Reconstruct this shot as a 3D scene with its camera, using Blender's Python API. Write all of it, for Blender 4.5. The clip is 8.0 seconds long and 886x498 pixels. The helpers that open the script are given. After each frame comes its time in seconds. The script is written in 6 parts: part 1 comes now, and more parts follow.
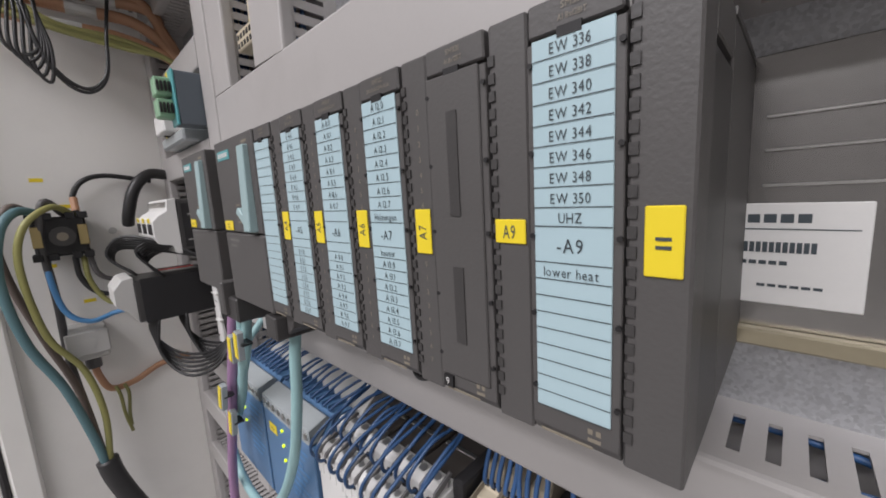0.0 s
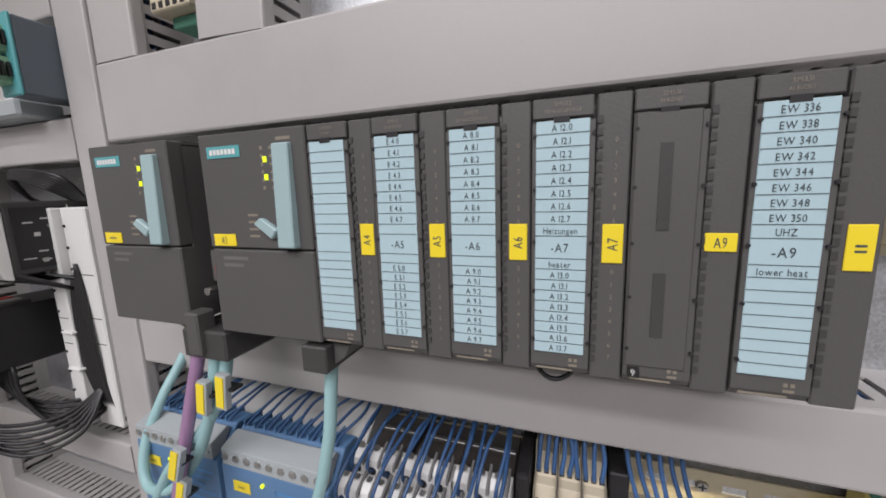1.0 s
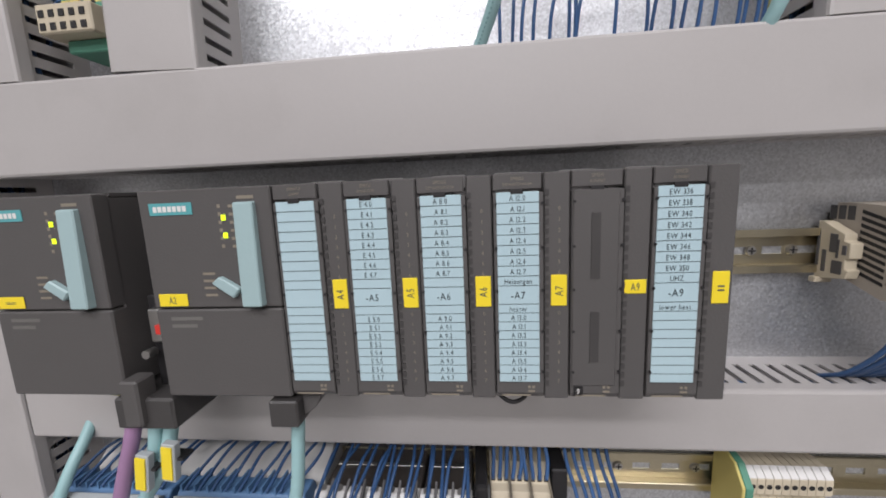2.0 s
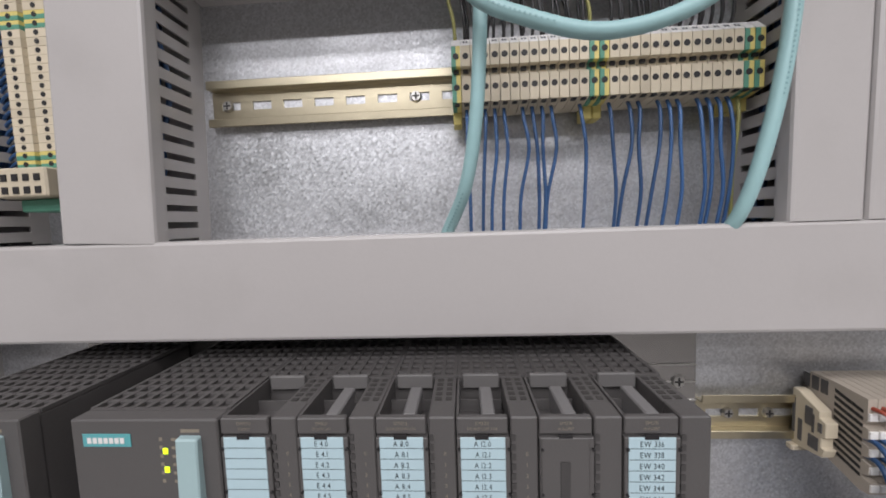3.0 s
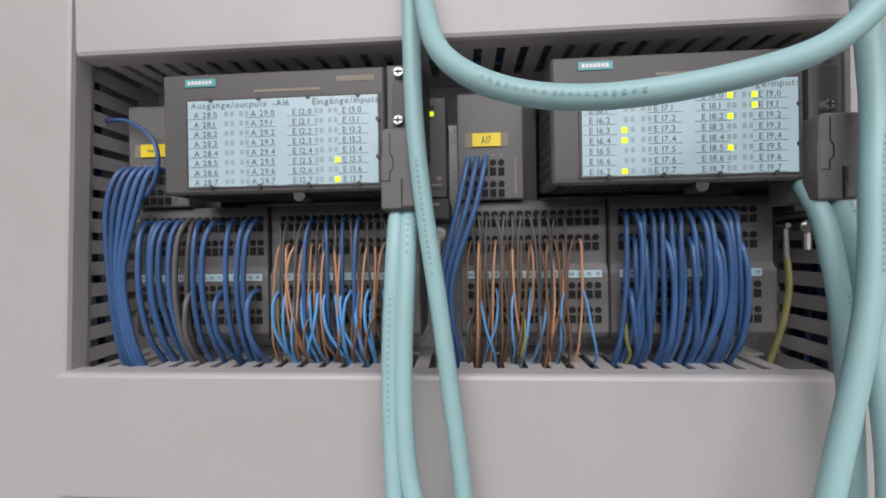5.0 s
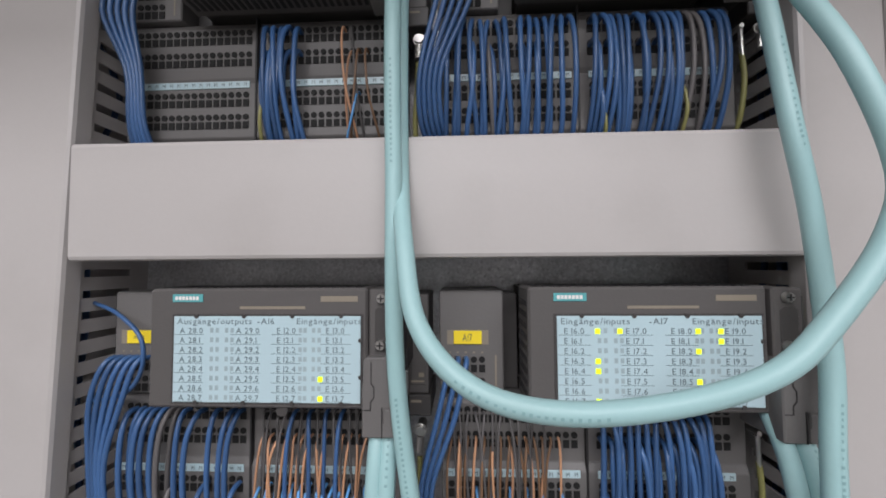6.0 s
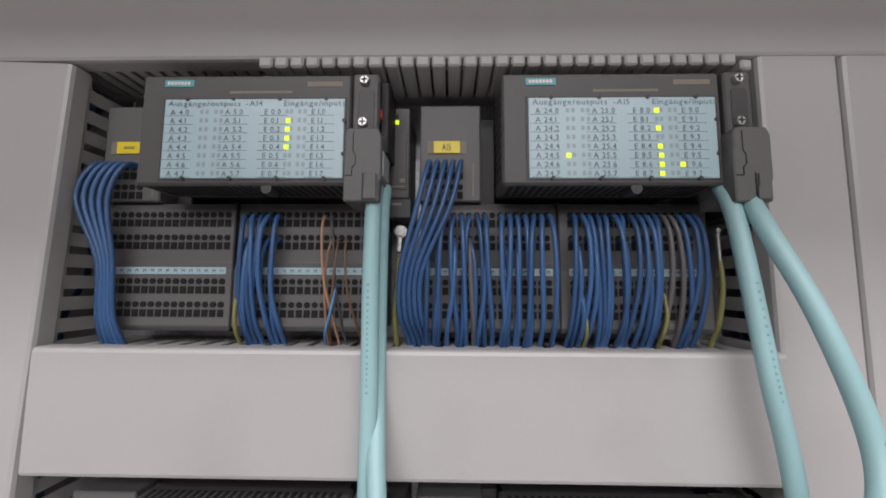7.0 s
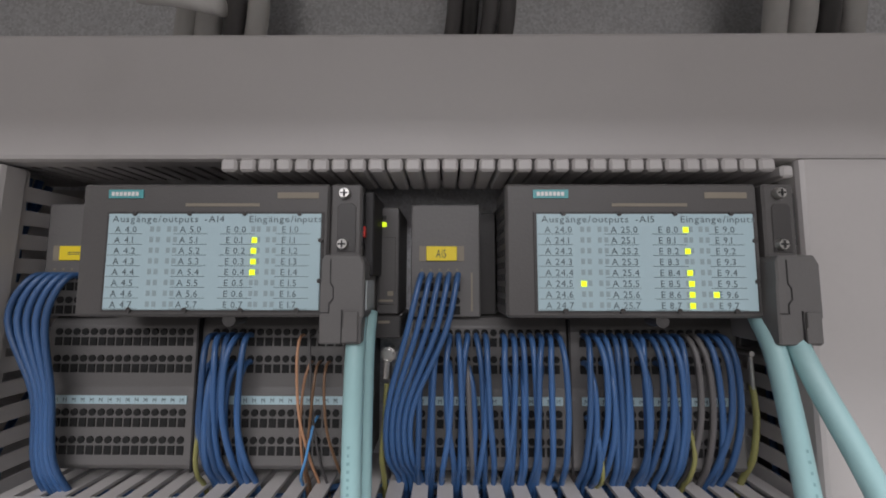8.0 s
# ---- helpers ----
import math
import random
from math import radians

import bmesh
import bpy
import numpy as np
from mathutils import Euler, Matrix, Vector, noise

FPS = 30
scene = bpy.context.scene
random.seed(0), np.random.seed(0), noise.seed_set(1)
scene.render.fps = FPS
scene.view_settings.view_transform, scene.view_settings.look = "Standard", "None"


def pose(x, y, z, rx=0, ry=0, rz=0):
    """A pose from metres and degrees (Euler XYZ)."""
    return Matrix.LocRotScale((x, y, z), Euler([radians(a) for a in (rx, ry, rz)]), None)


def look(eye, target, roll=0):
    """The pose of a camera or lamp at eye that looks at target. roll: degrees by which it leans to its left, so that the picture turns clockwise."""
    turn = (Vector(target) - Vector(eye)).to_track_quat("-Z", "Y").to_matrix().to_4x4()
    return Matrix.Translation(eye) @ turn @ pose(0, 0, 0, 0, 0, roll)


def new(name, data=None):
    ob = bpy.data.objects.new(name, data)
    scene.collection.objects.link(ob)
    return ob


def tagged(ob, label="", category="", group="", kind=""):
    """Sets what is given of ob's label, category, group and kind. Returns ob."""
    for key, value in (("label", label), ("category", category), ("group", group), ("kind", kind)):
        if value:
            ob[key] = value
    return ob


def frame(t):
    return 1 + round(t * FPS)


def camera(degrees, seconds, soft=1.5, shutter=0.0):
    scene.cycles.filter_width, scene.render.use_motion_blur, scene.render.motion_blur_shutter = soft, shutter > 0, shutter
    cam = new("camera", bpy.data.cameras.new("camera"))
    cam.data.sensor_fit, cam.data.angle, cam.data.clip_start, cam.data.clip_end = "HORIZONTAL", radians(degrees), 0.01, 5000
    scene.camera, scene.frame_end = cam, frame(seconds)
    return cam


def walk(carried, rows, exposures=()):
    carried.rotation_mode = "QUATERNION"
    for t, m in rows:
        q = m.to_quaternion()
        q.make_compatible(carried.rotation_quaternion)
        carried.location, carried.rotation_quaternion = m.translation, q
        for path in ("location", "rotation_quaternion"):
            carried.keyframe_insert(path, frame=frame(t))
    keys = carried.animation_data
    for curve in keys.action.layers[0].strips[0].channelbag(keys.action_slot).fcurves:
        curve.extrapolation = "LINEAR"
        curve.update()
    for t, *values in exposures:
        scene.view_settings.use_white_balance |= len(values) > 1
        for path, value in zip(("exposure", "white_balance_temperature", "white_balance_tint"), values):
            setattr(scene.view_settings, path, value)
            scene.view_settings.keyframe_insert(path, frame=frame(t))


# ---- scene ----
cam = camera(100.6, 8.0, soft=1.8)
PATH = [
    (0, (0.256, -0.224, 1.279), (-1.113, 1.203, 0.981), -3.2),
    (0.5, (0.188, -0.271, 1.286), (-0.877, 1.399, 1.014), -2.0),
    (1, (0.138, -0.299, 1.29), (-0.525, 1.561, 0.974), -1.8),
    (1.2, (0.121, -0.311, 1.291), (-0.381, 1.602, 0.996), -2.4),
    (2.3, (0.112, -0.323, 1.342), (-0.047, 1.647, 1.039), -2.8),
    (2.5, (0.119, -0.314, 1.362), (-0.034, 1.657, 1.059), -3.4),
    (3, (0.127, -0.3, 1.424), (0.009, 1.69, 1.262), -2.0),
    (3.5, (0.14, -0.286, 1.495), (0.021, 1.71, 1.454), -2.6),
    (4, (0.143, -0.27, 1.577), (0.033, 1.724, 1.459), -1.3),
    (4.5, (0.142, -0.254, 1.65), (0.025, 1.74, 1.547), -1.4),
    (5, (0.143, -0.248, 1.729), (0.023, 1.749, 1.72), -0.9),
    (5.2, (0.149, -0.248, 1.751), (0.049, 1.749, 1.714), -1.1),
    (6.3, (0.153, -0.256, 1.859), (0.08, 1.738, 1.988), 0.2),
    (6.5, (0.155, -0.254, 1.879), (0.1, 1.74, 2.022), 0.6),
    (7, (0.158, -0.257, 1.932), (0.118, 1.733, 2.122), 0.3),
    (7.5, (0.158, -0.248, 1.972), (0.137, 1.744, 2.152), 0.5),
    (8, (0.158, -0.235, 2.0), (0.142, 1.757, 2.17), 0.1),
]
walk(cam, [(t, look(eye, target, roll)) for t, eye, target, roll in PATH])

# ---- light ----
world = bpy.data.worlds.new("room_air")
scene.world = world
world.use_nodes = True
world.node_tree.nodes["Background"].inputs[0].default_value = (0.85, 0.88, 0.92, 1)
world.node_tree.nodes["Background"].inputs[1].default_value = 0.15
scene.view_settings.exposure = 0.0


def area_lamp(name, eye, target, sx, sy, watts, colour=(1.0, 0.975, 1.015)):
    d = bpy.data.lights.new(name, "AREA")
    d.shape, d.size, d.size_y, d.energy, d.color = "RECTANGLE", sx, sy, watts, colour
    ob = new(name, d)
    ob.matrix_world = look(eye, target)
    return ob


for lx, ly, watts in ((0.0, -1.65, 53), (0.1, -2.5, 60), (0.1, -3.8, 87)):
    area_lamp("hall_light", (lx, ly, 3.3), (lx, ly, 0.0), 3.4, 0.30, watts)


# ---- materials ----
def material(name, colour, rough=0.5, metal=0.0, vary=0.12, grain=60.0, bump=0.15, spec=0.5, spangle=False, coat=0.0, glow=0.0, dirt=0.0, rand=0.0):
    m = bpy.data.materials.new(name)
    m.use_nodes = True
    nt = m.node_tree
    n, l = nt.nodes, nt.links
    b = n["Principled BSDF"]
    b.inputs["Roughness"].default_value = rough
    b.inputs["Metallic"].default_value = metal
    b.inputs["Specular IOR Level"].default_value = spec
    b.inputs["Coat Weight"].default_value = coat
    co = n.new("ShaderNodeTexCoord")
    big = n.new("ShaderNodeTexNoise")
    big.inputs["Scale"].default_value = grain * 0.12
    big.inputs["Detail"].default_value = 4
    fine = n.new("ShaderNodeTexNoise")
    fine.inputs["Scale"].default_value = grain * 6
    fine.inputs["Detail"].default_value = 3
    geo = n.new("ShaderNodeNewGeometry")
    l.new(geo.outputs["Position"], big.inputs["Vector"])
    l.new(geo.outputs["Position"], fine.inputs["Vector"])
    ramp = n.new("ShaderNodeMix")
    ramp.data_type = "RGBA"
    c0 = tuple(max(0, c * (1 - vary)) for c in colour)
    c1 = tuple(min(1, c * (1 + vary)) for c in colour)
    ramp.inputs[6].default_value, ramp.inputs[7].default_value = (*c0, 1), (*c1, 1)
    mixf = n.new("ShaderNodeMath")
    mixf.operation = "MULTIPLY_ADD"
    mixf.inputs[1].default_value, mixf.inputs[2].default_value = 0.35, 0.0
    l.new(fine.outputs["Fac"], mixf.inputs[0])
    add = n.new("ShaderNodeMath")
    add.operation = "MULTIPLY_ADD"
    add.inputs[1].default_value = 0.65
    l.new(big.outputs["Fac"], add.inputs[0])
    l.new(mixf.outputs[0], add.inputs[2])
    l.new(add.outputs[0], ramp.inputs[0])
    out = ramp.outputs[2]
    if spangle:
        # zinc flowers at two sizes: each crystal has its own gloss, tone and slight tilt
        vor = n.new("ShaderNodeTexVoronoi")
        vor.inputs["Scale"].default_value = 640
        vor.inputs["Randomness"].default_value = 1.0
        l.new(geo.outputs["Position"], vor.inputs["Vector"])
        bw = n.new("ShaderNodeSeparateColor")
        l.new(vor.outputs["Color"], bw.inputs[0])
        patch = n.new("ShaderNodeTexNoise")
        patch.inputs["Scale"].default_value, patch.inputs["Detail"].default_value = 22, 5
        l.new(geo.outputs["Position"], patch.inputs["Vector"])
        k = n.new("ShaderNodeMapRange")
        k.inputs[3].default_value, k.inputs[4].default_value = rough - 0.08, rough + 0.10
        l.new(bw.outputs[0], k.inputs[0])
        kp = n.new("ShaderNodeMapRange")
        kp.inputs[1].default_value, kp.inputs[2].default_value = 0.35, 0.65
        kp.inputs[3].default_value, kp.inputs[4].default_value = 0.0, 0.12
        l.new(patch.outputs["Fac"], kp.inputs[0])
        ks = n.new("ShaderNodeMath")
        ks.operation = "ADD"
        l.new(k.outputs[0], ks.inputs[0])
        l.new(kp.outputs[0], ks.inputs[1])
        l.new(ks.outputs[0], b.inputs["Roughness"])
        mul = n.new("ShaderNodeMix")
        mul.data_type, mul.blend_type = "RGBA", "MULTIPLY"
        mul.inputs[0].default_value = 0.8
        l.new(out, mul.inputs[6])
        k2 = n.new("ShaderNodeMapRange")
        k2.inputs[3].default_value, k2.inputs[4].default_value = 0.80, 1.12
        l.new(bw.outputs[1], k2.inputs[0])
        l.new(k2.outputs[0], mul.inputs[7])
        out = mul.outputs[2]
        tilt = n.new("ShaderNodeVectorMath")
        tilt.operation = "MULTIPLY_ADD"
        tilt.inputs[1].default_value, tilt.inputs[2].default_value = (0.10, 0.10, 0.10), (-0.05, -0.05, -0.05)
        l.new(vor.outputs["Color"], tilt.inputs[0])
        lean = n.new("ShaderNodeVectorMath")
        lean.operation = "ADD"
        l.new(geo.outputs["Normal"], lean.inputs[0])
        l.new(tilt.outputs[0], lean.inputs[1])
        unit = n.new("ShaderNodeVectorMath")
        unit.operation = "NORMALIZE"
        l.new(lean.outputs[0], unit.inputs[0])
        l.new(unit.outputs[0], b.inputs["Normal"])
        bump = 0
    if dirt:
        d = n.new("ShaderNodeTexNoise")
        d.inputs["Scale"].default_value, d.inputs["Detail"].default_value = 14, 6
        l.new(geo.outputs["Position"], d.inputs["Vector"])
        dr = n.new("ShaderNodeMapRange")
        dr.inputs[1].default_value, dr.inputs[2].default_value = 0.52, 0.75
        dr.inputs[3].default_value, dr.inputs[4].default_value = 0.0, dirt
        l.new(d.outputs["Fac"], dr.inputs[0])
        dm = n.new("ShaderNodeMix")
        dm.data_type = "RGBA"
        dm.inputs[7].default_value = (0.16, 0.14, 0.12, 1)
        l.new(dr.outputs[0], dm.inputs[0])
        l.new(out, dm.inputs[6])
        out = dm.outputs[2]
    if rand:
        info = n.new("ShaderNodeObjectInfo")
        hs = n.new("ShaderNodeHueSaturation")
        rr = n.new("ShaderNodeMapRange")
        rr.inputs[3].default_value, rr.inputs[4].default_value = 1 - rand, 1 + rand
        l.new(info.outputs["Random"], rr.inputs[0])
        l.new(rr.outputs[0], hs.inputs["Value"])
        l.new(out, hs.inputs["Color"])
        out = hs.outputs["Color"]
    l.new(out, b.inputs["Base Color"])
    if glow:
        b.inputs["Emission Color"].default_value = (*colour, 1)
        b.inputs["Emission Strength"].default_value = glow
    if bump:
        bp = n.new("ShaderNodeBump")
        bp.inputs["Strength"].default_value, bp.inputs["Distance"].default_value = bump, 0.0006
        l.new(fine.outputs["Fac"], bp.inputs["Height"])
        l.new(bp.outputs[0], b.inputs["Normal"])
    return m


M_DUCT = material("grey_duct_pvc", (0.43, 0.41, 0.40), 0.42, vary=0.05, bump=0.08, dirt=0.12)
M_PLATE = material("galvanised_sheet", (0.62, 0.63, 0.65), 0.38, metal=0.9, vary=0.15, grain=40, spangle=True, bump=0.07)
M_RAIL = material("yellow_passivated_steel", (0.53, 0.475, 0.345), 0.3, metal=0.95, vary=0.2, grain=30)
M_ANTH = material("anthracite_plastic", (0.085, 0.08, 0.078), 0.48, vary=0.1, bump=0.2, grain=120)
M_ANTH2 = material("dark_anthracite_plastic", (0.05, 0.047, 0.046), 0.45, vary=0.12, bump=0.2, grain=120)
# dark tone that stands in for the shade inside the vents
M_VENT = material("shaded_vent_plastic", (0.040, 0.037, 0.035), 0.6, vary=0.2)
M_TERM = material("grey_terminal_plastic", (0.125, 0.12, 0.117), 0.5, vary=0.1, bump=0.2, grain=120)
# near-black that stands in for the shade inside clamp openings
M_HOLE = material("clamp_hole_shade", (0.005, 0.005, 0.005), 0.8, vary=0.1, bump=0)
M_PRINT = material("grey_cable_print", (0.21, 0.36, 0.37), 0.6, bump=0)
M_LATCH = material("mid_grey_plastic", (0.165, 0.16, 0.16), 0.45, vary=0.08)
# black of real dark plastic, also the shade put into slots, holes and pockets
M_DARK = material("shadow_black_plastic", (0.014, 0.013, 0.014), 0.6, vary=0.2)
M_LABEL = material("pale_blue_label_film", (0.425, 0.565, 0.61), 0.3, vary=0.04, bump=0.0)
M_INK = material("black_print", (0.055, 0.07, 0.08), 0.6, bump=0)
M_FADED = material("faded_panel_print", (0.14, 0.18, 0.20), 0.6, bump=0)
M_REDW = material("brick_red_wire_pvc", (0.30, 0.06, 0.035), 0.45, vary=0.15)
M_OCHRE = material("ochre_print", (0.23, 0.20, 0.155), 0.6, bump=0)
M_YEL = material("yellow_tag_plastic", (0.85, 0.66, 0.03), 0.4, vary=0.05)
M_PETROL = material("petrol_plastic", (0.33, 0.45, 0.46), 0.42, vary=0.06)
M_LOGO = material("petrol_badge", (0.10, 0.36, 0.38), 0.35, vary=0.03, bump=0)
M_WHITE = material("white_plastic", (0.72, 0.71, 0.69), 0.45, vary=0.06)
M_SCREW = material("zinc_screw_steel", (0.55, 0.54, 0.52), 0.36, metal=1.0, vary=0.1)
M_LED = material("lit_led", (0.75, 1.0, 0.02), 0.4, bump=0, glow=0.8)
M_TEAL = material("turquoise_bus_cable", (0.31, 0.50, 0.51), 0.45, vary=0.08, grain=80, dirt=0.1)
M_PURPLE = material("purple_bus_cable", (0.33, 0.19, 0.33), 0.45, vary=0.1, dirt=0.1)
M_BLUE = material("blue_wire_pvc", (0.040, 0.102, 0.240), 0.4, vary=0.12, rand=0.25)
M_LBLUE = material("light_blue_wire_pvc", (0.10, 0.30, 0.60), 0.4, vary=0.12, rand=0.2)
M_BLACK = material("black_wire_pvc", (0.025, 0.024, 0.025), 0.4, vary=0.2, rand=0.3)
M_GREYW = material("grey_wire_pvc", (0.09, 0.085, 0.085), 0.45, vary=0.2, rand=0.3)
M_ORANGE = material("orange_wire_pvc", (0.44, 0.235, 0.135), 0.45, vary=0.15, rand=0.2)
M_BROWN = material("brown_wire_pvc", (0.16, 0.09, 0.05), 0.45, vary=0.15, rand=0.2)
M_GNYE = material("green_yellow_wire_pvc", (0.25, 0.24, 0.085), 0.45, vary=0.25, grain=90, rand=0.2)
M_BEIGE = material("beige_terminal_plastic", (0.57, 0.50, 0.375), 0.5, vary=0.07, rand=0.08)
M_TGREEN = material("green_terminal_plastic", (0.09, 0.27, 0.19), 0.5, vary=0.1)
M_TYEL = material("yellow_terminal_plastic", (0.62, 0.52, 0.17), 0.5, vary=0.08)
M_WALL = material("pale_grey_enamelled_steel", (0.82, 0.80, 0.765), 0.45, vary=0.04, bump=0.05, dirt=0.05)
M_ROOM = material("plain_hall_plaster", (0.6, 0.59, 0.57), 0.8, vary=0.08, grain=8)
M_CONC = material("grey_hall_concrete", (0.3, 0.29, 0.28), 0.7, vary=0.15, grain=8)
M_BLUEBOX = material("blue_relay_plastic", (0.10, 0.20, 0.36), 0.4, vary=0.08)
M_CLEAR = material("cloudy_clear_plastic", (0.37, 0.40, 0.41), 0.25, vary=0.1)
M_LGREY = material("light_grey_plastic", (0.52, 0.51, 0.49), 0.5, vary=0.08)
M_GREEN = material("green_plug_plastic", (0.25, 0.42, 0.27), 0.5, vary=0.08)
M_RED = material("red_plastic", (0.6, 0.04, 0.03), 0.4)
M_DGREY = material("slate_device_plastic", (0.10, 0.12, 0.14), 0.5, vary=0.1)

# ---- builders ----
ORIGIN = {}
SHIFT = Vector((0, 0, 0))


def thing(name, at, label, category, group="", kind=""):
    """An empty at the base of a thing."""
    ob = new(name)
    ob.empty_display_size = 0.02
    ob.location = Vector(at) + SHIFT
    ORIGIN[ob] = Vector(at)
    return tagged(ob, label, category, group, kind)


def mesh_of(name, bm, mat, origin=(0, 0, 0), smooth=False):
    bmesh.ops.translate(bm, verts=bm.verts, vec=-Vector(origin))
    me = bpy.data.meshes.new(name)
    bm.to_mesh(me)
    bm.free()
    me.materials.append(mat)
    if smooth:
        me.polygons.foreach_set("use_smooth", [True] * len(me.polygons))
    return me


def part(name, bm, mat, parent, label="", smooth=False):
    o = ORIGIN[parent]
    ob = new(name, mesh_of(name, bm, mat, o, smooth))
    ob.parent = parent
    ORIGIN[ob] = o
    if name == "print":
        ob["kind"] = "stuff"
    return tagged(ob, label)


def solo(name, bm, mat, label, category, group="", kind="", at=None, smooth=False):
    """A thing that is one mesh."""
    if at is None:
        lo = [min(v.co[i] for v in bm.verts) for i in range(3)]
        hi = [max(v.co[i] for v in bm.verts) for i in range(3)]
        at = ((lo[0] + hi[0]) / 2, (lo[1] + hi[1]) / 2, lo[2])
    ob = new(name, mesh_of(name, bm, mat, at, smooth))
    ob.location = Vector(at) + SHIFT
    ORIGIN[ob] = Vector(at)
    return tagged(ob, label, category, group, kind)


def box(x0, x1, y0, y1, z0, z1, bevel=0.0, bm=None, seg=1):
    """A box, bevelled, added to bm."""
    tmp = bmesh.new()
    bmesh.ops.create_cube(tmp, size=1)
    for v in tmp.verts:
        v.co = Vector(((x0 + x1) / 2 + v.co.x * (x1 - x0), (y0 + y1) / 2 + v.co.y * (y1 - y0), (z0 + z1) / 2 + v.co.z * (z1 - z0)))
    if bevel:
        bmesh.ops.bevel(tmp, geom=tmp.edges[:], offset=bevel, segments=seg, profile=0.6, affect="EDGES")
    return merge(bm, tmp)


def merge(bm, tmp):
    if bm is None:
        return tmp
    vs = [bm.verts.new(v.co) for v in tmp.verts]
    tmp.verts.index_update()
    for f in tmp.faces:
        bm.faces.new([vs[v.index] for v in f.verts])
    tmp.free()
    return bm


def prism(outline, y0, y1, bm=None, bevel=0.0, axis="y"):
    """An outline in two axes, pushed through along the third."""
    tmp = bmesh.new()
    def at(a, b, c):
        return {"y": (a, c, b), "x": (c, a, b), "z": (a, b, c)}[axis]
    lo = [tmp.verts.new(at(a, b, y0)) for a, b in outline]
    hi = [tmp.verts.new(at(a, b, y1)) for a, b in outline]
    k = len(outline)
    tmp.faces.new(lo)
    tmp.faces.new(hi[::-1])
    for i in range(k):
        tmp.faces.new([lo[i], hi[i], hi[(i + 1) % k], lo[(i + 1) % k]])
    bmesh.ops.recalc_face_normals(tmp, faces=tmp.faces)
    if bevel:
        bmesh.ops.bevel(tmp, geom=tmp.edges[:], offset=bevel, segments=1, affect="EDGES")
    return merge(bm, tmp)


def rod(a, b, r, seg=12, bm=None, r2=None):
    a, b = Vector(a), Vector(b)
    tmp = bmesh.new()
    m = Matrix.Translation((a + b) / 2) @ (b - a).to_track_quat("Z", "Y").to_matrix().to_4x4()
    bmesh.ops.create_cone(tmp, cap_ends=True, segments=seg, radius1=r, radius2=r if r2 is None else r2, depth=(b - a).length, matrix=m)
    return merge(bm, tmp)


def smooth_path(points, per=6):
    p = [Vector(q) for q in points]
    p = [2 * p[0] - p[1]] + p + [2 * p[-1] - p[-2]]
    out = []
    for i in range(1, len(p) - 2):
        a, b, c, d = p[i - 1:i + 3]
        for k in range(per):
            t = k / per
            out.append(0.5 * (2 * b + (c - a) * t + (2 * a - 5 * b + 4 * c - d) * t * t + (3 * b - a - 3 * c + d) * t ** 3))
    out.append(p[-2])
    return out


def tube(points, r, seg=8, per=6, bm=None):
    """A round cable through the points."""
    path = smooth_path(points, per)
    tmp = bmesh.new() if bm is None else bm
    side = None
    rings = []
    for i, q in enumerate(path):
        way = (path[min(i + 1, len(path) - 1)] - path[max(i - 1, 0)]).normalized()
        if side is None:
            side = way.orthogonal().normalized()
        side = (side - way * side.dot(way)).normalized()
        up = way.cross(side)
        rings.append([tmp.verts.new(q + r * (math.cos(2 * math.pi * k / seg) * side + math.sin(2 * math.pi * k / seg) * up)) for k in range(seg)])
    for a, b in zip(rings, rings[1:]):
        for k in range(seg):
            tmp.faces.new([a[k], a[(k + 1) % seg], b[(k + 1) % seg], b[k]])
    tmp.faces.new(rings[0][::-1])
    tmp.faces.new(rings[-1])
    return tmp


# letters of the built-in font, as flat outlines
GLYPH = {}


def glyph(ch):
    if ch not in GLYPH:
        cu = bpy.data.curves.new("letter", "FONT")
        cu.body, cu.size, cu.resolution_u = ch, 1.0, 2
        ob = new("letter", cu)
        dg = bpy.context.evaluated_depsgraph_get()
        dg.update()
        me = bpy.data.meshes.new_from_object(ob.evaluated_get(dg))
        vs = [(v.co.x, v.co.y) for v in me.vertices]
        fs = [tuple(p.vertices) for p in me.polygons]
        bpy.data.objects.remove(ob)
        bpy.data.meshes.remove(me)
        x0 = min((v[0] for v in vs), default=0)
        w = max((v[0] for v in vs), default=0.3) - x0
        GLYPH[ch] = ([(a - x0, b) for a, b in vs], fs, w)
    return GLYPH[ch]


for letter in "AEWUHMIP0123456789.-/abcdefghijklnoprstuzgä":
    glyph(letter)


def write(bm, text, x, y, z, h, wide=0.85, turn=False, centre=False, xaxis=(1, 0, 0), zaxis=(0, 0, 1)):
    """Flat letters of height h on a wall that faces -y, from the lower left corner; turned: reading upwards."""
    ax, az = Vector(xaxis), Vector(zaxis)
    if turn:
        ax, az = Vector((0, 0, 1)), Vector((-1, 0, 0))
    s = h / 0.70
    runs, cur = [], 0.0
    for ch in text:
        if ch == " ":
            cur += 0.32
            continue
        g = glyph(ch)
        runs.append((g, cur))
        cur += g[2] + 0.13
    if centre:
        off = -cur * s * wide / 2
    else:
        off = 0
    for (vs, fs, w), c in runs:
        nv = [bm.verts.new(Vector((x, y, z)) + ax * ((a + c) * s * wide + off) + az * (b * s)) for a, b in vs]
        for f in fs:
            bm.faces.new([nv[i] for i in f])
    return bm


